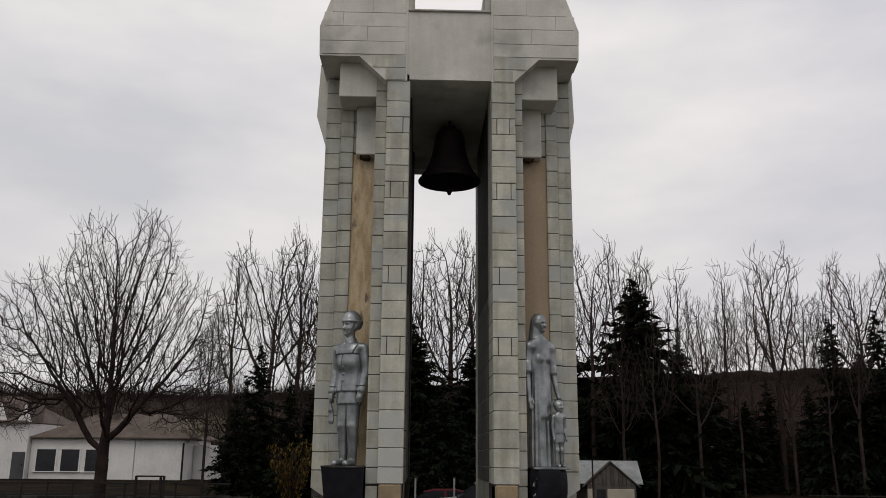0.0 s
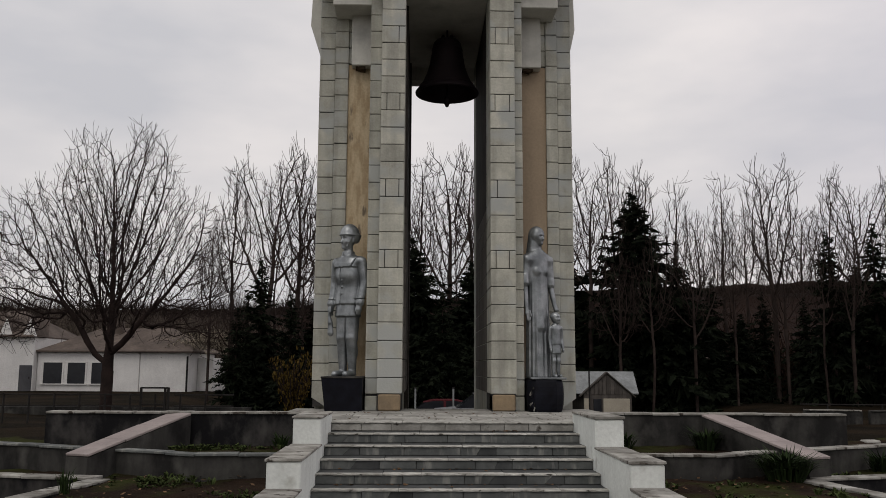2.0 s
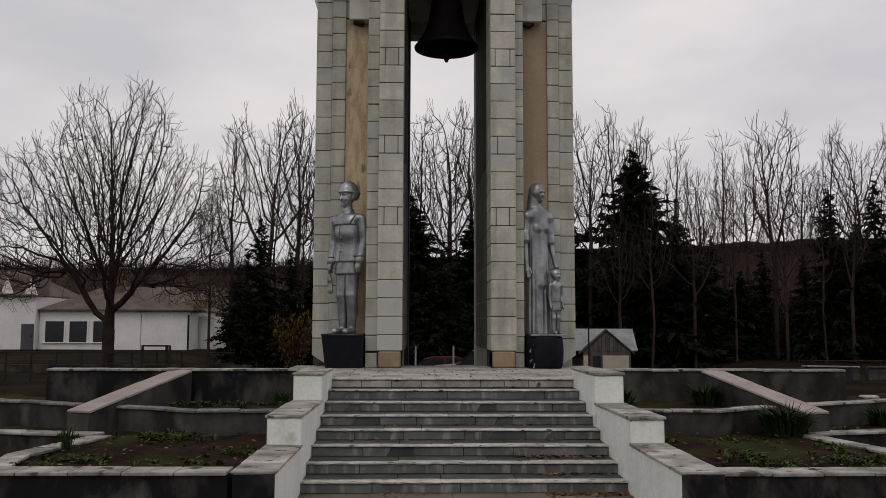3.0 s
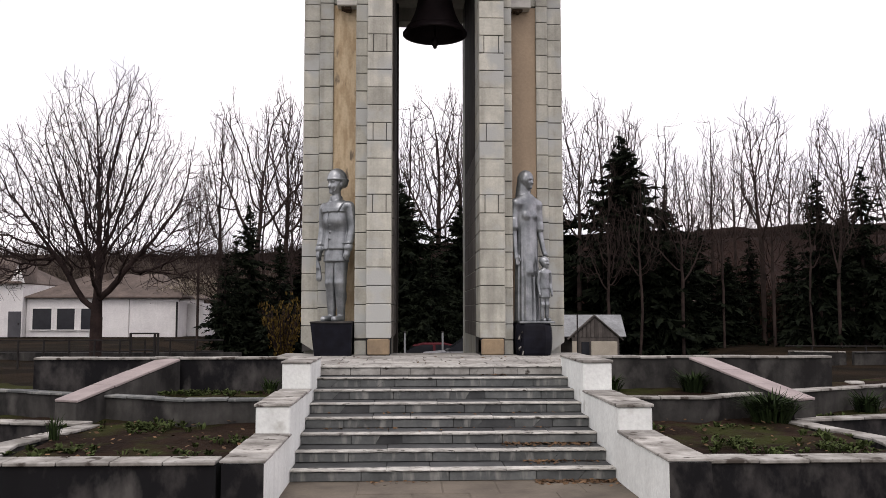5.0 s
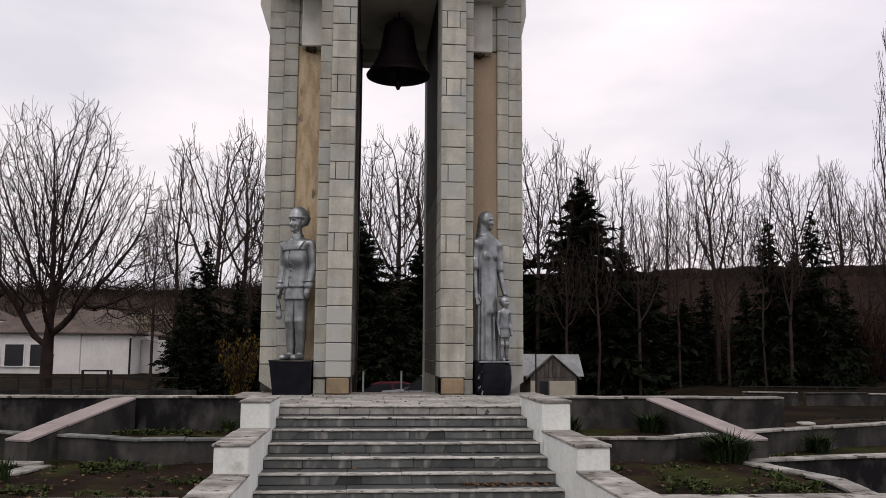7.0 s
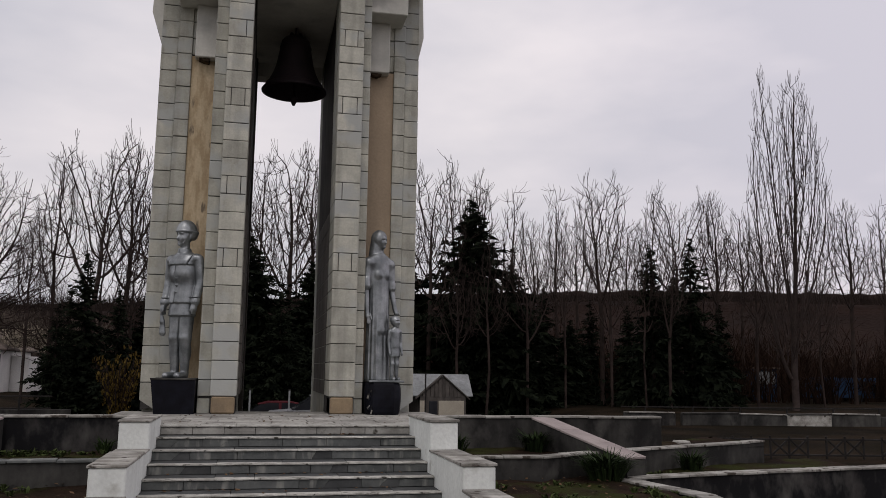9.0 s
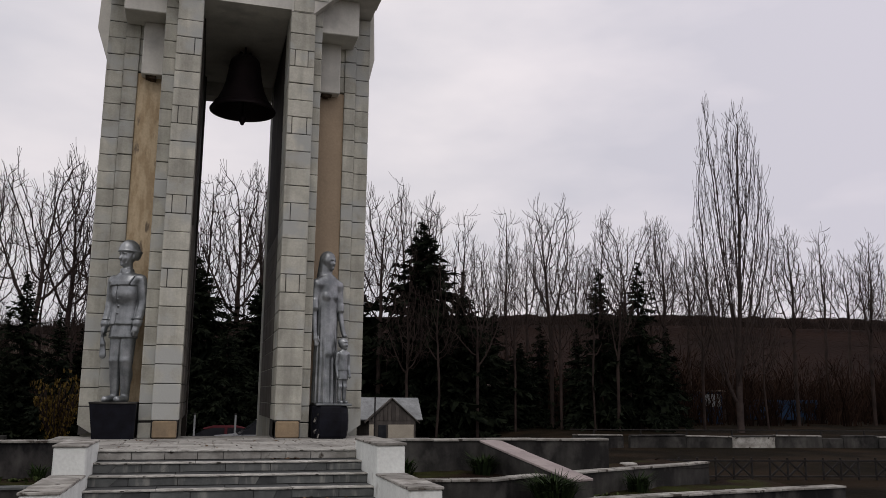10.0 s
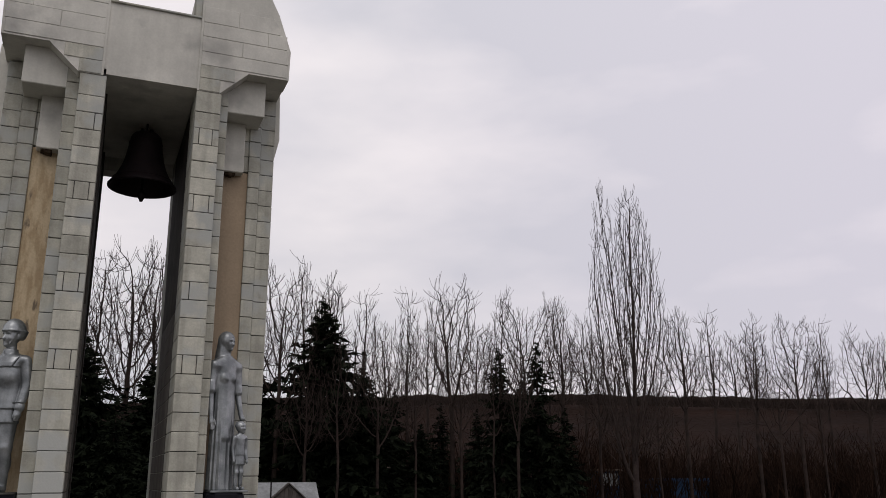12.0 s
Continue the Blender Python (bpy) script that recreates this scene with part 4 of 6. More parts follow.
block("top_slab", -1.70, -0.955, 15.20, 16.15, 1.57, PED_Z, GREYWALL, ped, 0.008)
ped = thing("pedestal", "black granite pedestal with rounded corners and broken cladding", "pedestal", group="pedestals")
out = [(-0.28, -0.36), (-0.21, -0.44), (0.16, -0.44), (0.27, -0.36), (0.33, -0.10), (0.33, 0.48), (-0.33, 0.48), (-0.33, -0.28)]
vs, fs = [], []
levels = ((0.98, 0.93), (1.04, 0.99), (1.14, 1.03), (1.30, 1.05), (1.44, 1.03), (1.53, 0.99), (1.565, 0.92))
for z, f in levels:
    vs += [(2.31 + x * f, 15.66 + y * f, z) for x, y in out]
for k in range(len(levels) - 1):
    fs += [[8 * k + i, 8 * k + (i + 1) % 8, 8 * k + 8 + (i + 1) % 8, 8 * k + 8 + i] for i in range(8)]
fs += [list(range(8 * len(levels) - 8, 8 * len(levels))), list(range(8))[::-1]]
fix_normals(mesh_part("stone", vs, fs, BLACK, ped))
block("top_slab", 2.02, 2.66, 15.24, 16.15, 1.565, PED_Z, ALU, ped, 0.008)
random.seed(5)
for i in range(18):
    u = i / 17
    bx, bz = 1.99 + random.uniform(0, 0.13), 1.00 + 0.40 * u + random.uniform(-0.02, 0.02)
    block("broken_piece", bx, bx + random.uniform(0.010, 0.028), 15.225, 15.30, bz, bz + random.uniform(0.03, 0.075), (COPING, BLACK, GREYWALL)[i % 3], ped, 0.003, rand=0.35)

# ---- trees ----
BARK = material("dark_bark", (0.042, 0.030, 0.026), (0.020, 0.015, 0.014), 3, 20, 0.95, 0.5, spec=0.02)
TWIG = material("far_bark", (0.054, 0.040, 0.034), (0.026, 0.020, 0.018), 2, 15, 0.95, 0.2, spec=0.02)
BIRCH = material("poplar_bark", (0.065, 0.050, 0.044), (0.035, 0.027, 0.025), 3, 20, 0.95, 0.2, spec=0.02)
NEEDLE = material("spruce_needles", (0.014, 0.018, 0.010), (0.005, 0.007, 0.005), 2, 12, 0.85, 0.0, random_tint=0.35, island=True, spec=0.02)
THICKET = material("brown_thicket", (0.031, 0.0175, 0.012), (0.0115, 0.0075, 0.006), 0.6, 6, 1.0, 0.0, random_tint=0.3, island=True, spec=0.02)
HILL = material("wooded_hill", (0.021, 0.0118, 0.0088), (0.0095, 0.0058, 0.0047), 0.03, 0.6, 1.0, 0.8, spread=(0.3, 0.7), dist=1.5, spec=0.02)
SHRUB = material("yellow_shrub", (0.135, 0.094, 0.024), (0.050, 0.032, 0.012), 2, 12, 0.9, 0.0, random_tint=0.4, island=True, spec=0.02)
WEED = material("green_weeds", (0.055, 0.075, 0.026), (0.028, 0.036, 0.013), 3, 20, 0.8, 0.0, random_tint=0.35, island=True, spec=0.02)
DRYLEAF = material("dry_leaves", (0.16, 0.10, 0.055), (0.07, 0.045, 0.03), 5, 30, 0.9, 0.0, random_tint=0.5, island=True, spec=0.02)


def limb(vs, fs, p, d, length, r0, r1, sides, segs, bend, rise, rng):
    """A bent tapering branch. Returns the points along it with their directions and radii."""
    pts = []
    p, d = p.copy(), d.normalized()
    base = len(vs)
    for k in range(segs + 1):
        u = k / segs
        r = r0 + (r1 - r0) * u
        a = d.orthogonal().normalized()
        b = d.cross(a)
        for i in range(sides):
            an = 2 * math.pi * i / sides
            vs.append(p + (a * math.cos(an) + b * math.sin(an)) * r)
        pts.append((p.copy(), d.copy(), r))
        p = p + d * (length / segs)
        d = (d + Vector((rng.uniform(-bend, bend), rng.uniform(-bend, bend), rng.uniform(-bend, bend) * 0.6 + rise))).normalized()
    for k in range(segs):
        for i in range(sides):
            a, b = base + k * sides + i, base + k * sides + (i + 1) % sides
            fs.append((a, b, b + sides, a + sides))
    return pts


def split_dir(d, angle, spin):
    a = d.orthogonal().normalized()
    b = d.cross(a)
    side = a * math.cos(spin) + b * math.sin(spin)
    return (d * math.cos(angle) + side * math.sin(angle)).normalized()


def crown_points(rng, lobes, count):
    """Points spread through lobes (x, y, z, rx, ry, rz), each an egg that fills from its foot."""
    sizes = [rx * ry * rz for _, _, _, rx, ry, rz in lobes]
    pts = []
    for (x, y, z, rx, ry, rz), v in zip(lobes, sizes):
        n = int(count * v / sum(sizes))
        while n > 0:
            p = Vector((rng.uniform(-1, 1), rng.uniform(-1, 1), rng.uniform(-1, 1)))
            if p.length > 1 or rng.random() > 0.45 + 0.55 * p.length:
                continue
            wide = 1.0 - 0.25 * p.z
            pts.append((x + p.x * rx * wide, y + p.y * ry * wide, z + p.z * rz))
            n -= 1
    return np.array(pts)


def branching(seed, fork, lobes, count, step, kill, lift, jitter=0.12, lean=(0.0, 0.0), twigs=2, twig_len=0.5, twig_rise=0.6, steep=1.0):
    """Grows a branching skeleton from a stem towards the crown's points. Returns nodes and each node's parent."""
    rng = random.Random(seed)
    goals = crown_points(rng, lobes, count)
    goals[:, 2] = fork + (goals[:, 2] - fork) / steep
    k = max(2, int(round((fork + 0.3) / step)))
    nodes = [(lean[0] * i / k + rng.uniform(-0.02, 0.02) * step, lean[1] * i / k + rng.uniform(-0.02, 0.02) * step, -0.3 + (fork + 0.3) * i / k) for i in range(k + 1)]
    parent = [-1] + list(range(k))
    near = np.full(len(goals), k)
    dist = np.linalg.norm(goals - np.array(nodes[k]), axis=1)
    alive = np.ones(len(goals), bool)
    spread = np.random.RandomState(seed)
    grown = np.zeros(60000, int)
    for _ in range(120):
        if not alive.any():
            break
        idx = np.nonzero(alive)[0]
        nd = np.array(nodes)
        own = near[idx]
        d = goals[idx] - nd[own]
        d /= np.linalg.norm(d, axis=1)[:, None] + 1e-9
        total = np.zeros((len(nodes), 3))
        np.add.at(total, own, d)
        tips = np.unique(own)
        grown[tips] += 1
        alive[idx[grown[own] > 4]] = False
        g = total[tips]
        g /= np.linalg.norm(g, axis=1)[:, None] + 1e-9
        g[:, 2] += lift
        g += spread.normal(0, jitter, g.shape)
        g /= np.linalg.norm(g, axis=1)[:, None] + 1e-9
        fresh = nd[tips] + g * step
        base = len(nodes)
        nodes.extend(map(tuple, fresh))
        parent.extend(int(t) for t in tips)
        dd = np.linalg.norm(goals[idx][:, None, :] - fresh[None], axis=2)
        best = dd.argmin(1)
        bd = dd[np.arange(len(idx)), best]
        closer = bd < dist[idx]
        dist[idx[closer]] = bd[closer]
        near[idx[closer]] = base + best[closer]
        alive[idx[dist[idx] < kill]] = False
    nodes = [p if i <= k else (p[0], p[1], fork + (p[2] - fork) * steep) for i, p in enumerate(nodes)]
    # fine twigs at the ends, bending up
    kids = [0] * len(nodes)
    for p in parent:
        if p >= 0:
            kids[p] += 1
    for i in range(len(nodes)):
        if i <= k or kids[i] > 1 or (kids[i] == 1 and rng.random() < 0.62):
            continue
        p = Vector(nodes[i])
        back = (p - Vector(nodes[parent[i]])).normalized()
        for _ in range(twigs if kids[i] == 0 else 1):
            d = (back + Vector((rng.uniform(-1, 1), rng.uniform(-1, 1), rng.uniform(-0.4, 1) * twig_rise + 0.25 * twig_rise)) * 0.8).normalized()
            q, at = p, i
            for _ in range(3):
                d = (d + Vector((rng.uniform(-0.25, 0.25), rng.uniform(-0.25, 0.25), 0.22 * twig_rise))).normalized()
                q = q + d * (twig_len * rng.uniform(0.2, 0.45))
                nodes.append(tuple(q))
                parent.append(at)
                at = len(nodes) - 1
    return nodes, parent, k


def skeleton_meshes(nodes, parent, k, tip, power=2.35, most=0.3):
    """Tubes along the skeleton: the trunk up to node k, and the crown. Boughs thicken with what they carry."""
    n = len(nodes)
    kids = [[] for _ in range(n)]
    for i, p in enumerate(parent):
        if p >= 0:
            kids[p].append(i)
    load = [0.0] * n
    for i in range(n - 1, -1, -1):
        load[i] = max(load[i], tip ** power)
        if parent[i] >= 0:
            load[parent[i]] += load[i]
    rad = [v ** (1 / power) for v in load]
    f = most / rad[0]
    if f < 1:
        rad = [max(tip, r * f) if r > tip * 1.5 else r for r in rad]
    P = [Vector(v) for v in nodes]
    out = []
    for trunk in (True, False):
        vs, fs = [], []
        heads = [0] if trunk else [c for i in range(n) for c in kids[i] if (i >= k) and not (i > k and kids[i] and c == max(kids[i], key=lambda e: rad[e]))]
        for h in heads:
            chain = [h] if trunk else [parent[h], h]
            while kids[chain[-1]] and not (trunk and chain[-1] >= k):
                chain.append(max(kids[chain[-1]], key=lambda e: rad[e]))
            big = rad[chain[1] if len(chain) > 1 else chain[0]]
            sides = 9 if trunk else (6 if big > 0.06 else (4 if big > 2.2 * tip else 3))
            a = None
            base = len(vs)
            for j, c in enumerate(chain):
                d = (P[chain[min(j + 1, len(chain) - 1)]] - P[chain[max(j - 1, 0)]]).normalized()
                a = d.orthogonal().normalized() if a is None else (a - d * a.dot(d)).normalized()
                b = d.cross(a)
                r = rad[c] if (trunk or j) else rad[chain[1]]
                if trunk and j < 2:
                    r *= 1.25 - 0.15 * j
                for i in range(sides):
                    an = 2 * math.pi * i / sides
                    vs.append(P[c] + (a * math.cos(an) + b * math.sin(an)) * r)
            for j in range(len(chain) - 1):
                for i in range(sides):
                    u, v = base + j * sides + i, base + j * sides + (i + 1) % sides
                    fs.append((u, v, v + sides, u + sides))
        out.append((vs, fs))
    return out


def bare_tree(name, height, seed, label, mat, group="", fork=2.4, lobes=(), count=1500, step=0.25, kill=0.5, lift=0.3, tip=0.006, most=0.3, **more):
    """A leafless tree whose boughs fill the lobes of its crown, scaled to its height."""
    tree = thing(name, label, "tree", group=group)
    nodes, parent, k = branching(seed, fork, lobes, count, step, kill, lift, **more)
    f = height / float(np.percentile([p[2] for p in nodes], 99.6))
    nodes = [(x, y, z * f if z > 0 else z) for x, y, z in nodes]
    (tv, tf), (bv, bf) = skeleton_meshes(nodes, parent, k, tip, most=most)
    mesh_part("trunk", tv, tf, mat, tree, smooth=True)
    mesh_part("crown", bv, bf, mat, tree, "leafless branches and fine twigs", smooth=True)
    return tree


def spruce(name, height, radius, seed, label, group="spruces"):
    """A dark spruce: whorls of drooping boughs hung with sprays of needles."""
    rng = random.Random(seed)
    tree = thing(name, label, "tree", group=group)
    tv, tf, nv, nf = [], [], [], []
    limb(tv, tf, Vector((0, 0, -0.3)), Vector((0, 0, 1)), height + 0.2, 0.20, 0.02, 7, 6, 0.01, 0.0, rng)
    whorls = int(height * 4.0)
    for w in range(whorls):
        u = (w + rng.random()) / whorls
        z = 0.4 + (height - 0.5) * u
        reach = radius * (1 - u) ** 0.9 * rng.uniform(0.65, 1.15) + 0.10
        for b in range(rng.randint(5, 8)):
            an = rng.uniform(0, 6.28)
            ln = reach * rng.uniform(0.55, 1.15)
            z1 = z + rng.uniform(-0.25, 0.25)
            d = Vector((math.cos(an), math.sin(an), rng.uniform(-0.35, 0.30) + 0.35 * u))
            side = Vector((-d.y, d.x, 0))
            n = max(3, int(ln / (0.10 + 0.08 * (1 - u))))
            for k in range(n):
                t = (k + rng.uniform(0.2, 1.0)) / n
                c = Vector((0, 0, z1)) + d * (ln * t) + Vector((0, 0, -0.22 * ln * t * t))
                s = rng.uniform(0.22, 0.50) * (1.15 - 0.5 * t) * (0.55 + 0.2 * radius) * (0.45 + 0.6 * (1 - u))
                for sg in (-1, 1):
                    tip = c + side * (sg * s * rng.uniform(0.3, 1.0)) + d * (s * rng.uniform(0.3, 1.1)) + Vector((0, 0, -rng.uniform(-0.15, 1.0) * s))
                    wv = Vector((rng.uniform(-1, 1), rng.uniform(-1, 1), rng.uniform(-1, 1))) * (s * 0.36)
                    i0 = len(nv)
                    nv.extend((c - wv, c + wv, tip + wv * 0.3, tip - wv * 0.2))
                    nf.append((i0, i0 + 1, i0 + 2, i0 + 3))
    # leader
    i0 = len(nv)
    nv.extend((Vector((-0.06, 0, height - 0.5)), Vector((0.06, 0, height - 0.5)), Vector((0, 0, height + 0.25))))
    nf.append((i0, i0 + 1, i0 + 2))
    mesh_part("trunk", tv, tf, BARK, tree)
    mesh_part("crown", nv, nf, NEEDLE, tree, "dark drooping needle boughs")
    return tree


def polar(az, dist):
    return dist * math.tan(radians(az)), dist


def stand(ob, az, dist, scale=1.0, turn=0.0, dz=0.0):
    x, y = polar(az, dist)
    ob.matrix_basis = pose(x, y, ground_z(x, y) + dz, 0, 0, turn) @ Matrix.Scale(scale, 4)
    return ob


def again(ob, az, dist, scale, turn, dz=0.0):
    x, y = polar(az, dist)
    c = copy_thing(ob, pose(x, y, ground_z(x, y) + dz, 0, 0, turn))
    c.scale = (scale, scale, scale)
    return c


# the large tree by the fence: a round crown of several rising lobes
BIG_LOBES = [(-0.9, 0.0, 7.2, 1.5, 1.7, 3.6), (0.9, 0.3, 7.6, 1.5, 1.7, 3.6), (-2.6, -0.5, 5.9, 1.5, 1.6, 2.9), (2.6, 0.4, 5.8, 1.35, 1.6, 2.7),
             (-3.9, 0.6, 4.5, 1.2, 1.4, 2.0), (3.4, -0.5, 4.3, 1.0, 1.4, 1.9), (0.2, -2.0, 5.6, 1.6, 1.3, 2.6), (-0.4, 2.0, 5.8, 1.6, 1.3, 2.7), (1.9, 0.0, 3.6, 1.3, 1.2, 0.7)]
big = stand(bare_tree("tree", 10.45, 17, "large leafless tree with a wide rounded crown by the fence", BARK, fork=1.9, lobes=BIG_LOBES, count=9500, step=0.17, kill=0.24, lift=0.18, steep=1.75,
                      tip=0.0060, most=0.26, jitter=0.11, twigs=3, twig_len=0.55, twig_rise=0.8), -19.6, 30, 1.0, 0)

ASH = dict(step=0.28, kill=0.36, lift=0.20, steep=1.7, tip=0.0105, most=0.165, jitter=0.12, twigs=3, twig_len=0.85, twig_rise=0.9, group="bare trees behind")
bare = [bare_tree("tree", 15.0, 21, "tall leafless ash with rising limbs", TWIG, fork=5.0, count=1250,
                  lobes=[(-0.9, 0, 11.5, 1.0, 1.1, 3.4), (0.8, 0.3, 12.0, 0.9, 1.1, 3.2), (0.0, -0.9, 9.5, 1.3, 0.8, 2.6), (1.9, 0.0, 9.8, 0.7, 0.9, 2.4), (-2.0, 0.2, 9.4, 0.7, 0.9, 2.3)], **ASH),
        bare_tree("tree", 15.0, 32, "tall leafless tree with a loose open crown", TWIG, fork=5.5, count=1350,
                  lobes=[(-1.6, 0, 11.8, 0.9, 1.0, 2.8), (1.3, 0.2, 12.3, 0.9, 1.0, 2.7), (0.0, 0.5, 10.6, 1.0, 1.1, 3.0), (-2.6, 0.1, 9.2, 0.7, 0.9, 1.9), (2.5, -0.2, 9.4, 0.7, 0.9, 2.1)], **ASH),
        bare_tree("tree", 15.0, 43, "slender leafless tree with upright limbs", TWIG, fork=4.2, count=1000, lean=(0.3, 0.0),
                  lobes=[(0.2, 0, 11.6, 0.8, 0.9, 3.4), (-0.9, 0.4, 9.6, 0.7, 0.8, 2.8), (1.2, -0.3, 10.0, 0.7, 0.8, 2.9)], **ASH),
        bare_tree("tree", 15.0, 54, "leafless tree with a bare straight stem", TWIG, fork=7.0, count=1150,
                  lobes=[(0, 0, 12.2, 1.2, 1.2, 2.8), (-1.5, 0.3, 11.2, 0.8, 0.9, 2.0), (1.6, 0, 11.4, 0.8, 0.9, 2.2), (0.2, -0.8, 9.4, 1.0, 0.7, 1.6)], **ASH)]
# azimuth, elevation of the crown's top, distance, kind
SPOTS = [(-12.3, 13.2, 48, 2), (-9.9, 14.9, 46, 1), (-8.0, 14.3, 49, 0), (-13.6, 9.0, 55, 3), (-5.5, 12.5, 52, 1), (0.2, 14.0, 47, 2), (2.2, 15.1, 46, 0), (3.5, 14.2, 49, 3), (5.8, 12.5, 52, 1), (8.8, 12.8, 50, 0),
         (11.5, 13.8, 47, 0), (13.2, 14.3, 49, 2), (15.0, 13.5, 52, 1), (17.0, 12.3, 46, 2), (18.5, 10.2, 55, 0), (20.1, 12.5, 48, 2), (21.4, 10.4, 57, 3), (23.0, 13.4, 47, 1), (24.6, 10.3, 56, 0),
         (26.2, 12.0, 49, 2), (28.0, 12.3, 48, 1), (30.3, 11.7, 52, 0), (31.8, 10.6, 55, 3), (33.8, 9.8, 58, 1), (38.1, 10.7, 50, 0), (39.9, 10.4, 56, 2), (41.2, 9.0, 60, 3), (42.3, 9.8, 52, 1),
         (44.8, 9.8, 50, 0), (46.4, 9.3, 56, 2), (48.6, 8.8, 52, 1), (50.2, 8.2, 50, 3), (52.5, 8.4, 52, 0), (-27, 6.2, 70, 1), (-30, 7, 60, 0)]
rng = random.Random(8)
used = set()
for az, el, dist, kind in SPOTS:
    x, y = polar(az, dist)
    tall = 1.75 + math.hypot(x, y) * math.tan(radians(el)) - ground_z(x, y)
    if kind not in used:
        used.add(kind)
        stand(bare[kind], az, dist, tall / 15.0, rng.uniform(0, 360))
    else:
        again(bare[kind], az, dist, tall / 15.0, rng.uniform(0, 360))

# slender trees that stand before the dark wood
FRONT = [(13.4, 7.6, 43), (15.3, 9.0, 42), (18.1, 8.6, 43), (20.6, 9.0, 44), (23.6, 8.6, 44), (25.8, 8.0, 43), (27.3, 9.0, 42), (29.4, 8.4, 44),
         (32.6, 8.0, 44), (36.4, 6.8, 42), (43.6, 7.0, 43), (46.0, 7.4, 42), (-7.6, 8.0, 43), (-9.6, 9.6, 43), (-12.4, 6.4, 44), (2.6, 9.4, 44), (0.4, 9.0, 44)]
for i, (az, el, dist) in enumerate(FRONT):
    x, y = polar(az, dist)
    tall = 1.75 + math.hypot(x, y) * math.tan(radians(el)) - ground_z(x, y)
    again(bare[(0, 2, 1, 2)[i % 4]], az, dist, tall / 15.0, rng.uniform(0, 360))

# the poplar: close upright stems, two high tops and a lower plume
stand(bare_tree("tree", 18.4, 77, "tall leafless columnar poplar", BIRCH, fork=1.6, count=5200, step=0.22, kill=0.22, lift=0.15, steep=4.5, tip=0.0095, most=0.26, jitter=0.12, twigs=2, twig_len=0.9, twig_rise=2.2,
                lobes=[(0.55, 0.0, 11.2, 1.45, 1.4, 7.2), (-1.05, 0.2, 12.2, 0.85, 0.9, 6.4), (-1.75, 0.0, 8.2, 0.55, 0.7, 5.2), (1.75, 0.1, 8.0, 0.65, 0.9, 5.2), (0.0, -0.5, 6.0, 1.9, 1.1, 3.8)]), 34.75, 40, 1.0, -35)
TALL = [spruce("spruce", 11.0, 6.0, 5, "broad dark green spruce"), spruce("spruce", 9.0, 2.9, 6, "slim dark green spruce with layered boughs")]
FIRS = [(14.4, 11.7, 47, 0), (-10.4, 7.2, 42, 1), (26.2, 8.7, 44, 1), (28.7, 9.0, 44, 1), (-0.5, 8.9, 40, 0), (3.6, 7.3, 42, 0), (19.2, 6.0, 50, 1), (-11.9, 4.0, 40, 1), (-8.4, 5.0, 40, 1), (10.2, 7.5, 50, 0),
        (17.0, 7.4, 46, 0), (1.6, 4.2, 37, 0), (-6.8, 4.6, 44, 0), (22.2, 5.0, 52, 1), (6.5, 6.5, 46, 0), (24.6, 4.6, 50, 1), (27.6, 6.4, 50, 0), (20.9, 3.6, 48, 0), (30.4, 4.6, 50, 1), (-11.2, 5.2, 46, 1)]
used = set()
for az, el, dist, kind in FIRS:
    x, y = polar(az, dist)
    tall = 1.75 + math.hypot(x, y) * math.tan(radians(el)) - ground_z(x, y)
    scale = tall / (11.25, 9.25)[kind]
    if kind not in used:
        used.add(kind)
        stand(TALL[kind], az, dist, scale, 20)
    else:
        again(TALL[kind], az, dist, scale, rng.uniform(0, 360))


def thicket():
    """The tangle of bare undergrowth below the trees."""
    r = random.Random(4)
    vs, fs = [], []
    for i in range(900):
        az = r.uniform(-11.5, 53)
        dist = r.uniform(50, 72)
        x, y = polar(az, dist)
        if r.random() < 0.25 and az < 30:
            continue
        z = ground_z(x, y)
        h = r.uniform(2.0, 5.8)
        for s in range(9):
            d = Vector((r.uniform(-0.45, 0.45), r.uniform(-0.45, 0.45), 1))
            pts = limb(vs, fs, Vector((x + r.uniform(-0.8, 0.8), y, z - 0.1)), d, h * r.uniform(0.5, 1.0), r.uniform(0.03, 0.07), 0.012, 3, 3, 0.18, 0.05, r)
            for t in range(5):
                q, dd, _ = pts[r.randrange(1, 4)]
                limb(vs, fs, q, split_dir(dd, r.uniform(0.4, 1.0), r.uniform(0, 6.28)), h * r.uniform(0.15, 0.35), 0.022, 0.010, 3, 2, 0.2, 0.08, r)
    return tagged(mesh_part("thicket", vs, fs, THICKET), "brown tangle of bare undergrowth below the trees", "bushes", kind="stuff")


thicket()


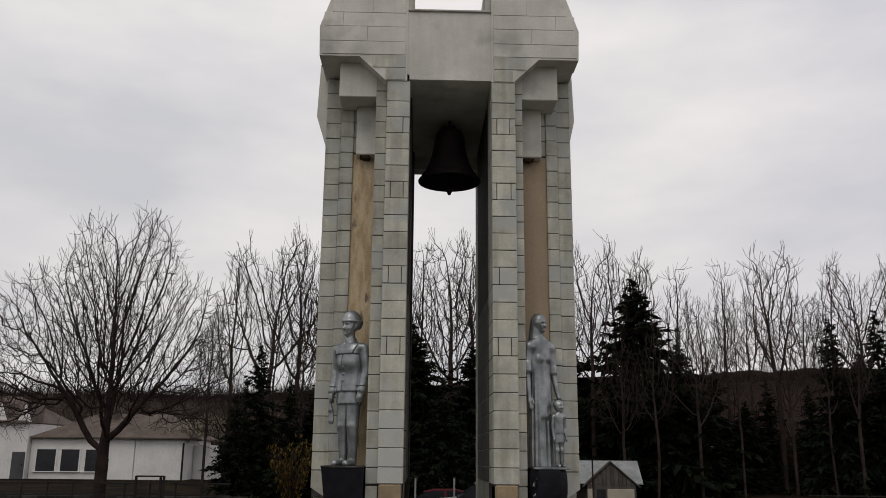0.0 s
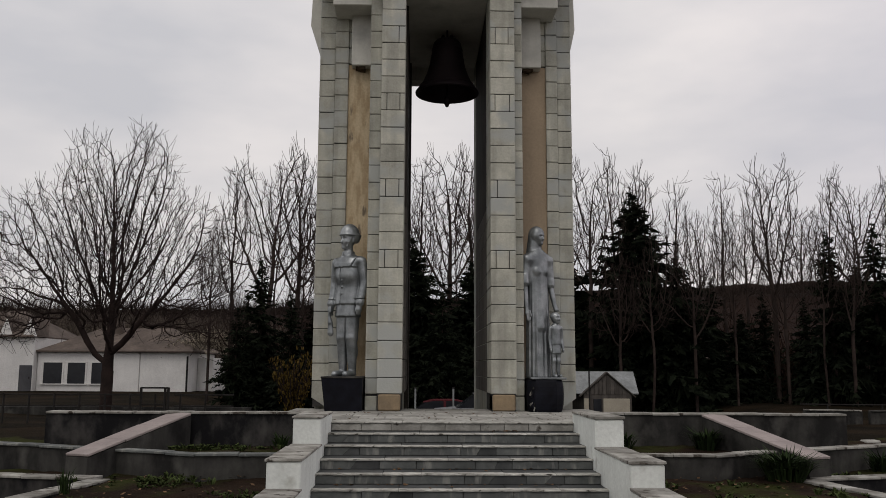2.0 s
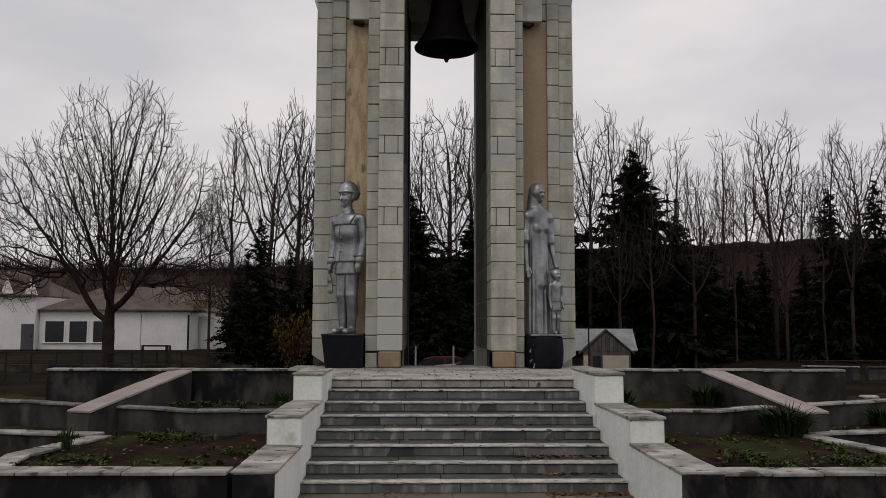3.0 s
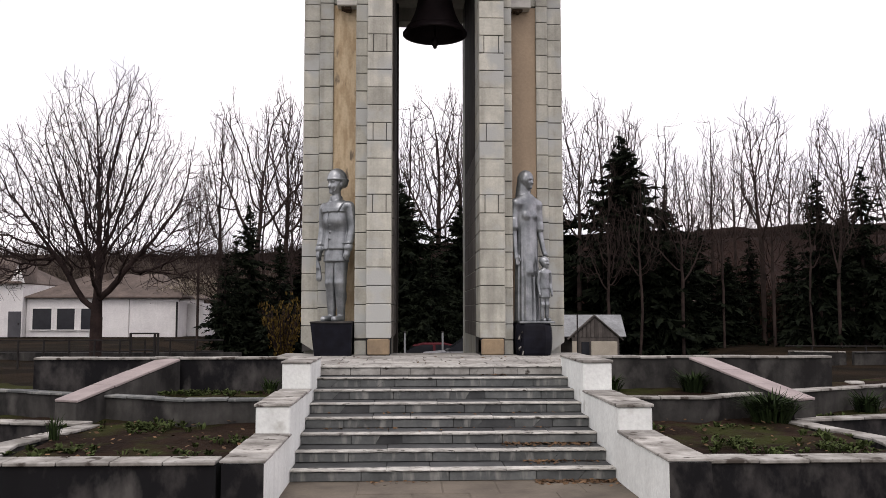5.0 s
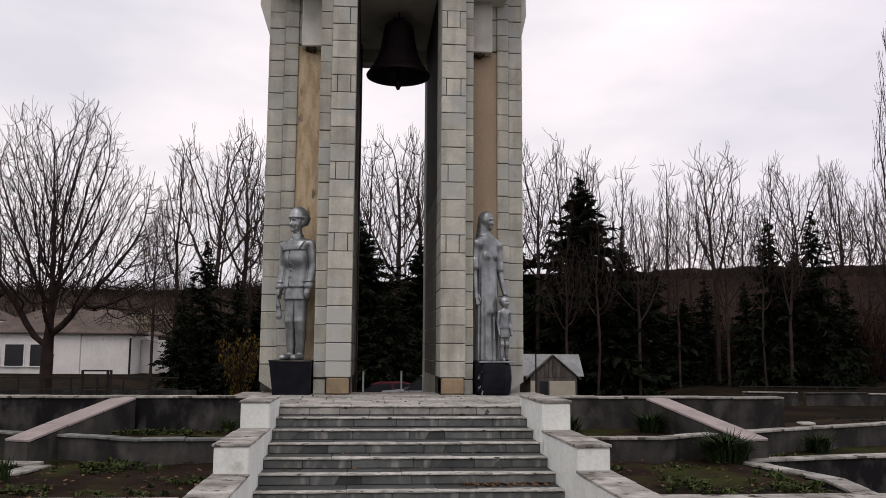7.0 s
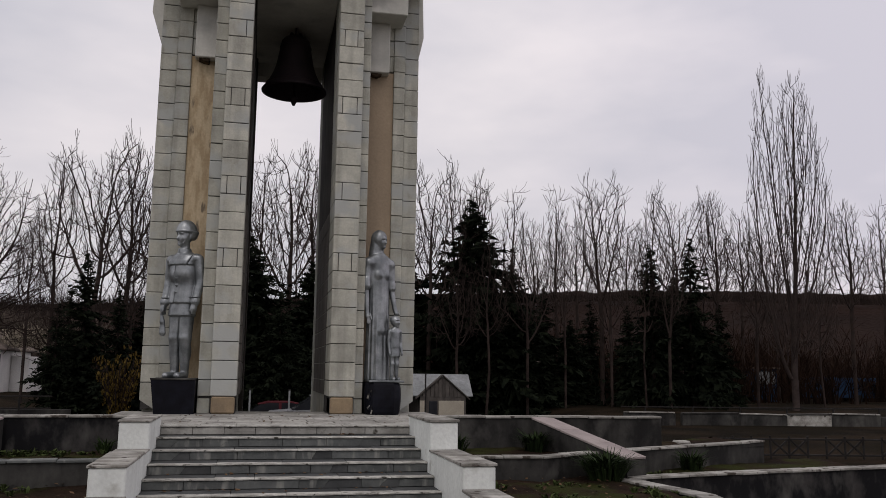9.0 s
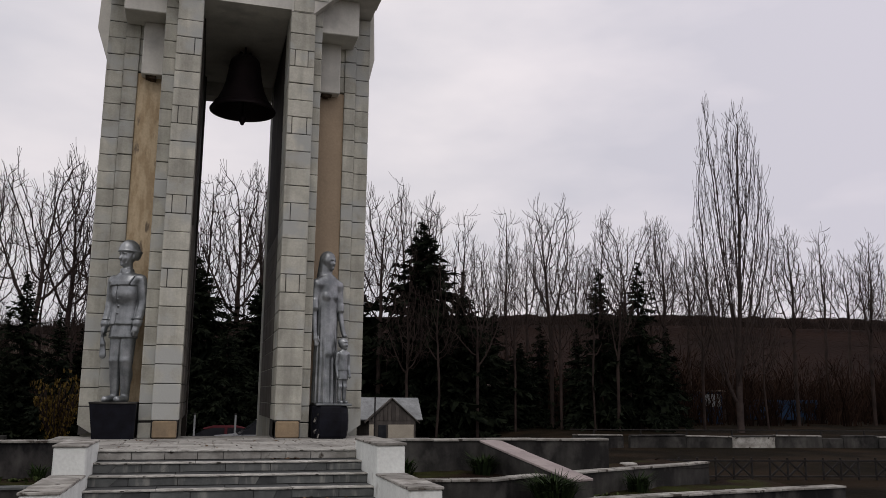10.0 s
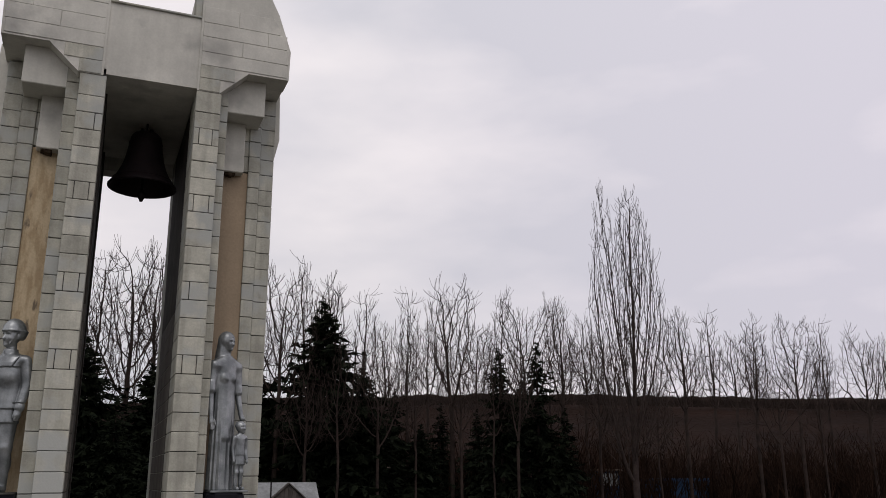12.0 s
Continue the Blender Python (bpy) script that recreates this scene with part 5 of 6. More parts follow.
def hill():
    """A long wooded ridge far behind, rough with bare crowns along its crest."""
    crest = [(-60, 3.2), (-40, 3.4), (-26, 3.5), (-13, 3.75), (0, 4.6), (12, 5.2), (24, 5.45), (32, 5.3), (41, 4.9), (50, 4.4), (60, 4.0), (75, 3.5)]
    vs, fs = [], []
    n, rows = 420, 9
    for i in range(n + 1):
        az = -60 + 135 * i / n
        for (a, ea), (b, eb) in zip(crest, crest[1:]):
            if a <= az <= b:
                el = ea + (eb - ea) * (az - a) / (b - a)
        for k in range(rows):
            u = k / (rows - 1)
            dist = 110 + 230 * u
            z = (1.75 + dist * math.tan(radians(el))) * u ** 0.8 - 1.5 * (1 - u)
            z += (0.4 + 0.5 * u) * noise.noise((az * 1.1, u * 9, 0.3)) + 0.8 * u * noise.noise((az * 4.0, u * 20, 2))
            vs.append((dist * math.sin(radians(az)), dist * math.cos(radians(az)), z))
    for i in range(n):
        for k in range(rows - 1):
            a = i * rows + k
            fs.append((a, a + rows, a + rows + 1, a + 1))
    return tagged(mesh_part("backdrop_hill", vs, fs, HILL, smooth=True), "long brown wooded ridge on the horizon", "hill", kind="structure")


hill()


def crest_woods():
    """Bare crowns that fringe the ridge."""
    r = random.Random(9)
    vs, fs = [], []
    for i in range(3200):
        az = r.uniform(-30, 53)
        dist = 300
        el = np.interp(az, [-60, -26, -13, 0, 12, 24, 32, 41, 50, 60], [3.2, 3.5, 3.75, 4.6, 5.2, 5.45, 5.3, 4.9, 4.4, 4.0])
        low, tall = (0.45, 1.3) if az < -5 else (0.62, 0.9)
        base = Vector((dist * math.sin(radians(az)), dist * math.cos(radians(az)), 1.75 + dist * math.tan(radians(el - low)) - 0.2))
        for s in range(4):
            limb(vs, fs, base, Vector((r.uniform(-0.6, 0.6), 0, 1)), r.uniform(2.0, 4.8) * tall, 0.07, 0.03, 3, 2, 0.2, 0.0, r)
    return tagged(mesh_part("far_woods", vs, fs, TWIG), "fringe of bare trees along the far ridge", "woods", kind="stuff")


crest_woods()
BRUSH = material("grey_brown_brush", (0.105, 0.085, 0.068), (0.050, 0.041, 0.034), 0.4, 6, 1.0, 0.0, random_tint=0.35, island=True, spec=0.02)


def brush():
    """Grey-brown scrub on the slope behind the house."""
    r = random.Random(14)
    vs, fs = [], []
    for i in range(1500):
        az, dist = r.uniform(-31, -9.5), r.uniform(84, 118)
        x, y = polar(az, dist)
        top = 1.75 + math.hypot(x, y) * math.tan(radians(r.uniform(2.0, 3.5) * (1.0 if az < -16 else 0.92)))
        for s in range(6):
            d = Vector((r.uniform(-0.5, 0.5), r.uniform(-0.5, 0.5), 1))
            pts = limb(vs, fs, Vector((x + r.uniform(-1.2, 1.2), y, -0.2)), d, top * r.uniform(0.6, 1.0), r.uniform(0.05, 0.11), 0.03, 3, 3, 0.16, 0.05, r)
            for t in range(4):
                q, dd, _ = pts[r.randrange(1, 4)]
                limb(vs, fs, q, split_dir(dd, r.uniform(0.4, 1.0), r.uniform(0, 6.28)), top * r.uniform(0.15, 0.3), 0.04, 0.02, 3, 2, 0.2, 0.08, r)
    return tagged(mesh_part("brush", vs, fs, BRUSH), "grey-brown leafless scrub behind the house", "bushes", kind="stuff")


brush()


def leafy_clump(vs, fs, rng, x, y, z, n, h, w, blade):
    """A tuft of upright or spreading leaves."""
    for i in range(n):
        an = rng.uniform(0, 6.28)
        out = Vector((math.cos(an), math.sin(an), 0))
        side = Vector((-out.y, out.x, 0)) * blade
        p = Vector((x, y, z)) + out * rng.uniform(0, w * 0.5)
        hh = h * rng.uniform(0.6, 1.1)
        mid = p + out * (w * 0.35 * rng.random()) + Vector((0, 0, hh * 0.6))
        tip = p + out * (w * rng.uniform(0.3, 1.0)) + Vector((0, 0, hh * rng.uniform(0.6, 1.0)))
        i0 = len(vs)
        vs.extend((p - side * 0.6, p + side * 0.6, mid + side, mid - side, tip))
        fs.extend(((i0, i0 + 1, i0 + 2, i0 + 3), (i0 + 3, i0 + 2, i0 + 4)))


CLUMP = material("dark_green_leaves", (0.026, 0.042, 0.014), (0.012, 0.020, 0.008), 3, 20, 0.8, 0.0, random_tint=0.35, island=True, spec=0.05)


def plant(name, x, y, z, n, h, w, blade, label, mat=CLUMP, seed=1):
    rng = random.Random(seed)
    vs, fs = [], []
    leafy_clump(vs, fs, rng, 0, 0, 0, n, h, w, blade)
    ob = mesh_part(name, vs, fs, mat)
    ob.location = (x, y, z)
    return tagged(ob, label, "plant", group="clumps in the beds")


plant("leafy_clump", 4.40, 10.30, 0.42, 420, 0.42, 0.44, 0.012, "dense dark green clump of upright leaves at the bed's corner", seed=1)
plant("leafy_clump", 3.95, 11.75, 0.66, 200, 0.32, 0.30, 0.012, "dark green clump of leaves in the upper bed", seed=2)
plant("leafy_clump", 2.85, 11.95, 0.66, 120, 0.26, 0.26, 0.012, "small dark green clump against the upper wall", seed=3)
plant("leafy_clump", 6.15, 11.35, 0.40, 200, 0.34, 0.30, 0.010, "dark green clump in the narrow side bed", seed=4)
plant("leafy_clump", -3.62, 9.15, 0.44, 40, 0.30, 0.12, 0.007, "sparse tuft of upright blades beside the coping", seed=5)
plant("leafy_clump", -1.85, 11.95, 0.66, 60, 0.22, 0.2, 0.010, "small dark tuft below the upper wall", seed=6)


def weeds():
    r = random.Random(12)
    vs, fs = [], []
    patches = [((-2.6, 11.65), (0.9, 0.25), 0.67, 60), ((-2.9, 10.1), (0.55, 0.4), 0.44, 60), ((-1.75, 9.0), (0.4, 0.3), 0.44, 18), ((-3.2, 8.4), (0.5, 0.3), 0.44, 26), ((-2.3, 8.2), (0.8, 0.3), 0.44, 14),
               ((3.2, 8.6), (0.3, 0.3), 0.44, 26), ((3.3, 8.1), (0.5, 0.25), 0.44, 22), ((4.2, 8.3), (0.4, 0.4), 0.44, 40), ((4.35, 9.1), (0.25, 0.3), 0.44, 18), ((3.4, 9.8), (0.8, 0.4), 0.44, 14), ((5.2, 10.95), (0.5, 0.2), 0.41, 20)]
    for (cx, cy), (sx, sy), z, n in patches:
        for i in range(n):
            x, y = cx + r.gauss(0, sx * 0.5), cy + r.gauss(0, sy * 0.5)
            leafy_clump(vs, fs, r, x, y, z, r.randint(5, 10), r.uniform(0.03, 0.09), r.uniform(0.05, 0.11), r.uniform(0.008, 0.02))
    return tagged(mesh_part("weeds", vs, fs, WEED), "low green weeds scattered over the beds", "weeds", kind="stuff")


weeds()


def litter():
    """Dry leaves gathered on the steps and in the beds."""
    r = random.Random(3)
    vs, fs = [], []

    def leaf(x, y, z):
        s = r.uniform(0.012, 0.035)
        a = r.uniform(0, 6.28)
        u = Vector((math.cos(a), math.sin(a), r.uniform(-0.4, 0.4))) * s
        v = Vector((-math.sin(a), math.cos(a), r.uniform(-0.4, 0.4))) * s * 0.7
        c = Vector((x, y, z + s * 0.4))
        i0 = len(vs)
        vs.extend((c - u, c - v, c + u, c + v))
        fs.append((i0, i0 + 1, i0 + 2, i0 + 3))
    for k, x0, x1, n in ((7, 1.35, 2.2, 420), (5, 1.1, 2.15, 260), (6, 1.3, 2.1, 90), (7, -0.4, 0.3, 60), (0, 1.0, 1.4, 30), (4, -1.0, 1.8, 40), (3, -1.0, 2.0, 30)):
        y = TOP_Y - TREAD_D * k
        for i in range(n):
            depth = abs(r.gauss(0, 0.10))
            if k == 7:
                leaf(r.uniform(x0, x1), y - 0.04 - depth, 0.0)
            else:
                leaf(r.uniform(x0, x1), y - 0.02 - min(0.38, depth), 1.0 - RISE * (k + 1))
    for i in range(170):
        side = r.random() < 0.5
        x, y = (r.uniform(-3.6, -1.6), r.uniform(7.9, 10.6)) if side else (r.uniform(2.7, 4.6), r.uniform(7.9, 10.5))
        leaf(x, y, 0.46)
    for i in range(160):
        leaf(r.uniform(-2.4, 3.4), r.uniform(12.4, 15.0), 0.99)
    return tagged(mesh_part("dry_leaves", vs, fs, DRYLEAF), "dry brown leaves lying on steps and soil", "leaves", kind="stuff")


litter()
shx, shy = polar(-8.15, 34)
rngs = random.Random(2)
vs, fs = [], []
sv, sf = [], []
for i in range(60):
    d = Vector((rngs.uniform(-0.6, 0.6), rngs.uniform(-0.6, 0.6), 1))
    pts = limb(sv, sf, Vector((0, 0, 0.3)), d, rngs.uniform(0.9, 1.6), 0.025, 0.008, 3, 4, 0.15, 0.04, rngs)
    for j in range(14):
        q, dd, _ = pts[rngs.randrange(1, 5)]
        leafy_clump(vs, fs, rngs, q.x + rngs.uniform(-0.12, 0.12), q.y + rngs.uniform(-0.12, 0.12), q.z + rngs.uniform(-0.1, 0.1), 2, 0.10, 0.10, 0.022)
shrub = thing("shrub", "rounded yellow-brown shrub behind the platform", "shrub", (shx, shy, ground_z(shx, shy)))
limb(sv, sf, Vector((0, 0, -0.1)), Vector((0, 0, 1)), 0.5, 0.07, 0.05, 6, 2, 0.02, 0, rngs)
shrub.scale = (1.25, 1.25, 1.75)
mesh_part("stem", sv, sf, BARK, shrub)
mesh_part("foliage", vs, fs, SHRUB, shrub, "yellow-brown leaves")

# ---- the house, sheds, fences and vehicles behind ----
PLASTER = material("white_plaster", (0.74, 0.73, 0.70), (0.60, 0.59, 0.57), 0.5, 12, 0.9, 0.2, streak=0.06, stain=(0.36, 0.34, 0.31), stain_scale=0.7, stain_edge=(0.66, 0.80))
TILES = material("old_roof_tiles", (0.135, 0.108, 0.090), (0.070, 0.056, 0.048), 0.8, 10, 0.9, 0.6, streak=0.3)
SHEET = material("grey_roof_sheet", (0.29, 0.305, 0.305), (0.19, 0.20, 0.20), 1.2, 12, 0.7, 0.3, streak=0.3)
BOARDS = material("weathered_boards", (0.12, 0.108, 0.095), (0.065, 0.058, 0.052), 1.5, 20, 0.9, 0.3, streak=0.5, random_tint=0.15)
BEIGE = material("beige_door_paint", (0.42, 0.38, 0.30), (0.33, 0.30, 0.24), 1.5, 20, 0.7, 0.1)
IRON = material("dark_iron", (0.030, 0.028, 0.026), (0.018, 0.016, 0.015), 4, 40, 0.7, 0.2, metal=0.3)
GLASS = material("dark_window_glass", (0.020, 0.022, 0.026), (0.012, 0.013, 0.016), 1, 5, 0.15, 0.0, spec=0.4)
DOORGREY = material("grey_door_paint", (0.085, 0.085, 0.09), (0.06, 0.06, 0.065), 1, 20, 0.6, 0.1)
BLUE = material("blue_paint", (0.016, 0.042, 0.085), (0.008, 0.02, 0.045), 1, 10, 0.7, 0.1)
REDCAR = material("red_car_paint", (0.11, 0.024, 0.028), (0.08, 0.016, 0.02), 1, 10, 0.35, 0.0)
SILVERCAR = material("silver_car_paint", (0.38, 0.39, 0.40), (0.30, 0.31, 0.32), 1, 10, 0.3, 0.0, metal=0.5)
RUBBER = material("tyre_rubber", (0.02, 0.02, 0.02), (0.012, 0.012, 0.012), 3, 30, 0.9, 0.2)


def quad_roof(name, corners, ridge, parent, mat, over=0.35, thick=0.10):
    """A hipped or gabled roof: eaves rectangle x0, x1, y0, y1, z and a ridge (xa, xb, y, z)."""
    x0, x1, y0, y1, z = corners
    xa, xb, yr, zr = ridge
    x0, x1, y0, y1 = x0 - over, x1 + over, y0 - over, y1 + over
    up = [(x0, y0, z), (x1, y0, z), (x1, y1, z), (x0, y1, z), (xa, yr, zr), (xb, yr, zr)]
    vs = [(a, b, c + thick) for a, b, c in up] + up
    fs = [[0, 1, 5, 4], [1, 2, 5], [2, 3, 4, 5], [3, 0, 4], [7, 6, 10, 11], [8, 7, 11], [9, 8, 11, 10], [6, 9, 10], [0, 6, 7, 1], [1, 7, 8, 2], [2, 8, 9, 3], [3, 9, 6, 0]]
    return fix_normals(mesh_part(name, vs, fs, mat, parent))


def window(parent, x0, x1, y, z0, z1):
    w = block("window", x0, x1, y - 0.02, y + 0.06, z0, z1, GLASS, parent, 0.01, "dark double window in a white frame")
    cx, cz = (x0 + x1) / 2, (z0 + z1) / 2
    for a, b, c, d in ((x0 - 0.06, x0 + 0.05, z0, z1), (x1 - 0.05, x1 + 0.06, z0, z1), (x0 + 0.05, x1 - 0.05, z1 - 0.07, z1 + 0.03)):
        f = block("frame", a, b, y - 0.06, y + 0.02, c, d, PLASTER, w, 0.01, base=(cx, y + 0.02, cz))
    block("sill", x0 - 0.12, x1 + 0.12, y - 0.16, y + 0.02, z0 - 0.07, z0, PLASTER, w, 0.01, base=(cx, y + 0.02, cz))
    return w


house = thing("house", "long low white house with brown tiled roofs behind the fence", "house")
HY = 64.0
block("wall", -27.94, -20.5, HY, HY + 9, -0.4, 2.85, PLASTER, house, 0.03)
block("wall", -20.48, -16.9, HY + 0.04, HY + 8, -0.4, 2.85, PLASTER, house, 0.03)
block("wall", -42.0, -27.96, HY - 0.6, HY + 9, -0.4, 3.95, PLASTER, house, 0.03)
block("wall", -16.88, -15.7, HY + 2.5, HY + 7, -0.4, 2.5, PLASTER, house, 0.03)
quad_roof("roof", (-27.6, -16.9, HY, HY + 9, 2.86), (-24.9, -19.4, HY + 4.5, 4.75), house, TILES)
quad_roof("roof", (-42.0, -28.3, HY - 0.6, HY + 9, 3.9), (-38, -31.0, HY + 4.2, 6.0), house, TILES)
for x in (-30.05, -28.32):
    d = fix_normals(mesh_part("dormer", [(x - 0.55, HY - 0.62, 3.95), (x + 0.55, HY - 0.62, 3.95), (x, HY - 0.62, 5.35), (x - 0.55, HY + 1.2, 3.95), (x + 0.55, HY + 1.2, 3.95), (x, HY + 2.6, 5.35)],
                              [[0, 1, 2], [0, 3, 4, 1], [1, 4, 5, 2], [0, 2, 5, 3], [3, 5, 4]], TILES, house, "small pointed dormer"))
    vs, fs = prism([(x - 0.5, 3.97), (x + 0.5, 3.97), (x, 5.25)], HY - 0.72, HY - 0.63)
    fix_normals(mesh_part("gable", vs, fs, PLASTER, d, "white pointed gable"))
for x0, x1 in ((-27.50, -26.04), (-25.74, -24.36), (-24.0, -22.62)):
    window(house, x0, x1, HY, 0.55, 2.15)
door = block("door", -28.93, -28.02, HY - 0.66, HY - 0.55, -0.05, 1.88, DOORGREY, house, 0.02, "grey metal door")
block("door_handle", -28.20, -28.14, HY - 0.72, HY - 0.66, 0.9, 1.05, IRON, door, 0.005, base=(-28.475, HY - 0.605, 0.915))
block("drainpipe", -17.05, -16.93, HY - 0.10, HY + 0.02, -0.2, 2.6, IRON, house, 0.01)
block("chimney", -23.6, -23.0, HY + 3.2, HY + 3.9, 4.2, 5.3, TILES, house, 0.03)

# dry climber over the roof's end
IVY = material("pale_dry_climber", (0.34, 0.30, 0.235), (0.17, 0.145, 0.11), 2, 12, 0.95, 0.0, random_tint=0.4, island=True, spec=0.02)
r = random.Random(31)
vs, fs = [], []
for i in range(420):
    u = r.random()
    x, y = -19.2 + 5.6 * u + r.gauss(0, 0.3), HY + r.uniform(0.5, 3.5)
    z = 2.7 + 1.75 * math.sin(math.pi * min(1.0, 0.25 + 0.8 * (1 - u))) * r.uniform(0.3, 1.0)
    d = Vector((r.uniform(-1, 1), r.uniform(-1, 0.3), r.uniform(-0.6, 0.9)))
    pts = limb(vs, fs, Vector((x, y, z)), d, r.uniform(0.4, 1.0), 0.03, 0.015, 3, 3, 0.35, 0.0, r)
    for t in range(3):
        q, dd, _ = pts[r.randrange(0, 4)]
        leafy_clump(vs, fs, r, q.x, q.y, q.z, 2, 0.16, 0.14, 0.035)
tagged(mesh_part("climber", vs, fs, IVY), "pale dry climber hanging over the house roof's end", "climbing plant", kind="stuff")

# iron fence with a gate frame
fence = thing("fence", "low dark iron fence with thin rails", "fence")
x = -18.0
while x < -6.0:
    block("post", x - 0.025, x + 0.025, 27.975, 28.025, -0.1, 0.92, IRON, fence, 0.005)
    x += 0.80
for z in (0.86, 0.50):
    block("rail", -18.0, -8.9, 27.98, 28.02, z, z + 0.045, IRON, fence, 0.005)
    block("rail", -7.8, -5.9, 27.98, 28.02, z, z + 0.045, IRON, fence, 0.005)
gate = thing("gate_frame", "dark iron gate frame in the low fence", "gate")
for x in (-8.78, -8.02, -7.92):
    block("post", x - 0.035, x + 0.035, 27.7, 27.77, -0.1, 1.12, IRON, gate, 0.006)
for z in (1.08, 0.55):
    block("rail", -8.78, -7.92, 27.71, 27.76, z, z + 0.05, IRON, gate, 0.006)

# low wall of concrete behind the fence
low = tagged(wall_along("wall_low_yard", [(-19, 34.0), (-6.5, 34.0)], [0.22, 0.22], 0.2, -0.2, GREYWALL), "low grey kerb wall in front of the house", "wall", kind="structure")

# the shed
shed = thing("shed", "small wooden shed with a grey sheet roof and beige doors", "shed")
SY, SB = 40.0, -1.35
block("wall", 7.75, 10.0, SY, SY + 3.0, SB, 0.60, BOARDS, shed, 0.01)
vs = [(7.75, SY + 0.01, 0.60), (10.0, SY + 0.01, 0.60), (8.84, SY + 0.01, 1.56), (7.75, SY + 0.2, 0.60), (10.0, SY + 0.2, 0.60), (8.84, SY + 0.2, 1.56)]
fix_normals(mesh_part("gable", vs, [[0, 1, 2], [3, 5, 4], [0, 3, 4, 1], [1, 4, 5, 2], [2, 5, 3, 0]], BOARDS, shed, "gable of weathered upright boards"))
for i in range(11):
    bx = 7.90 + i * 0.185
    top = 1.50 - abs(bx + 0.08 - 8.84) * 0.86
    block("board", bx, bx + 0.16, SY - 0.02, SY + 0.01, 0.60, max(0.66, top), BOARDS, shed, 0.005)
quad_roof("roof", (7.5, 10.25, SY + 0.25, SY + 3.2, 0.62), (7.4, 10.5, SY + 1.6, 1.62), shed, SHEET, over=0.12, thick=0.05)
for s, (xa, za) in ((-1, (7.55, 0.48)), (1, (10.18, 0.46))):
    vs = [(xa, SY - 0.10, za), (8.84, SY - 0.10, 1.60), (8.84, SY - 0.10, 1.66), (xa, SY - 0.10, za + 0.06), (xa, SY + 0.25, za), (8.84, SY + 0.25, 1.60), (8.84, SY + 0.25, 1.66), (xa, SY + 0.25, za + 0.06)]
    fix_normals(mesh_part("roof_edge", vs, [[0, 1, 2, 3], [4, 7, 6, 5], [0, 4, 5, 1], [3, 2, 6, 7], [0, 3, 7, 4], [1, 5, 6, 2]], BOARDS, shed))
block("door", 8.66, 9.90, SY - 0.05, SY + 0.01, SB, 0.42, BEIGE, shed, 0.01, "wide beige door")
block("door", 7.76, 8.03, SY - 0.05, SY + 0.01, SB, 0.42, BEIGE, shed, 0.01, "narrow beige door")
block("window", 8.20, 8.58, SY - 0.04, SY + 0.01, SB + 0.3, 0.40, GLASS, shed, 0.01, "dark green glazed panel")
pole = thing("pole", "thin dark iron pole beside the shed", "pole", (7.72, 38.5, -1.3))
block("shaft", -0.03, 0.03, -0.03, 0.03, 0, 3.0, IRON, pole, 0.008)
for az in (-0.12, 2.40):
    x, y = polar(az, 34)
    p = thing("bollard", "thin pale metal post at the car park", "post", (x, y, ground_z(x, y) - 0.02), group="posts at the car park")
    block("shaft", -0.035, 0.035, -0.035, 0.035, 0, 1.95, SHEET, p, 0.01)
    block("cap", -0.05, 0.05, -0.05, 0.05, 1.93, 1.98, IRON, p, 0.01)


def car(x, y, turn, paint, label):
    """A parked saloon: body, glazed cabin, wheels, lamps."""
    c = thing("car", label, "car", (x, y, ground_z(x, y)), group="parked cars")
    c.rotation_euler = (0, 0, turn)
    side = [(-2.05, 0.35), (2.05, 0.35), (2.1, 0.65), (1.9, 0.88), (1.1, 0.95), (-1.35, 0.98), (-2.0, 0.92), (-2.12, 0.65)]
    vs, fs = prism(side, -0.82, 0.82)
    ob = fix_normals(mesh_part("body", vs, fs, paint, c))
    cab = [(1.15, 0.94), (0.45, 1.42), (0.1, 1.50), (-0.8, 1.50), (-1.25, 1.40), (-1.75, 0.95)]
    vs, fs = prism(cab, -0.70, 0.70)
    fix_normals(mesh_part("cabin_glass", vs, fs, GLASS, c, "dark car windows"))
    roof = [(0.50, 1.44), (0.1, 1.54), (-0.8, 1.54), (-1.28, 1.43), (-0.8, 1.49), (0.1, 1.49)]
    vs, fs = prism(roof, -0.68, 0.68)
    fix_normals(mesh_part("roof", vs, fs, paint, c))
    for px in (-0.35,):
        vs, fs = prism([(px - 0.05, 0.95), (px + 0.05, 0.95), (px + 0.05, 1.5), (px - 0.05, 1.5)], -0.71, 0.71)
        fix_normals(mesh_part("pillar", vs, fs, paint, c))
    for wx in (-1.3, 1.3):
        for wy in (-0.80, 0.80):
            vs, fs = lathe([(0.0, -0.1), (0.22, -0.1), (0.32, -0.08), (0.32, 0.08), (0.22, 0.1), (0.0, 0.1)], 18)
            w = fix_normals(mesh_part("wheel", [(a, cc, b) for a, b, cc in vs], fs, RUBBER, c))
            w.location = (wx, wy, 0.32)
    for wy in (-0.6, 0.6):
        block("headlight", 2.03, 2.12, wy - 0.15, wy + 0.15, 0.62, 0.76, SHEET, c, 0.02)
    return c


car(0.75, 34.9, 3.14, REDCAR, "dark red car parked behind the monument")
car(2.55, 31.4, 3.14, SILVERCAR, "silver grey car parked behind the monument")

# low broken wall with a rail, and a lattice fence, at the lawn
lawn = tagged(new("wall_lawn"), "low patchy whitewashed wall along the lawn's far side", "wall", kind="structure")
r = random.Random(6)
p, q = Vector((13.2, 29.2)), Vector((40.0, 25.6))
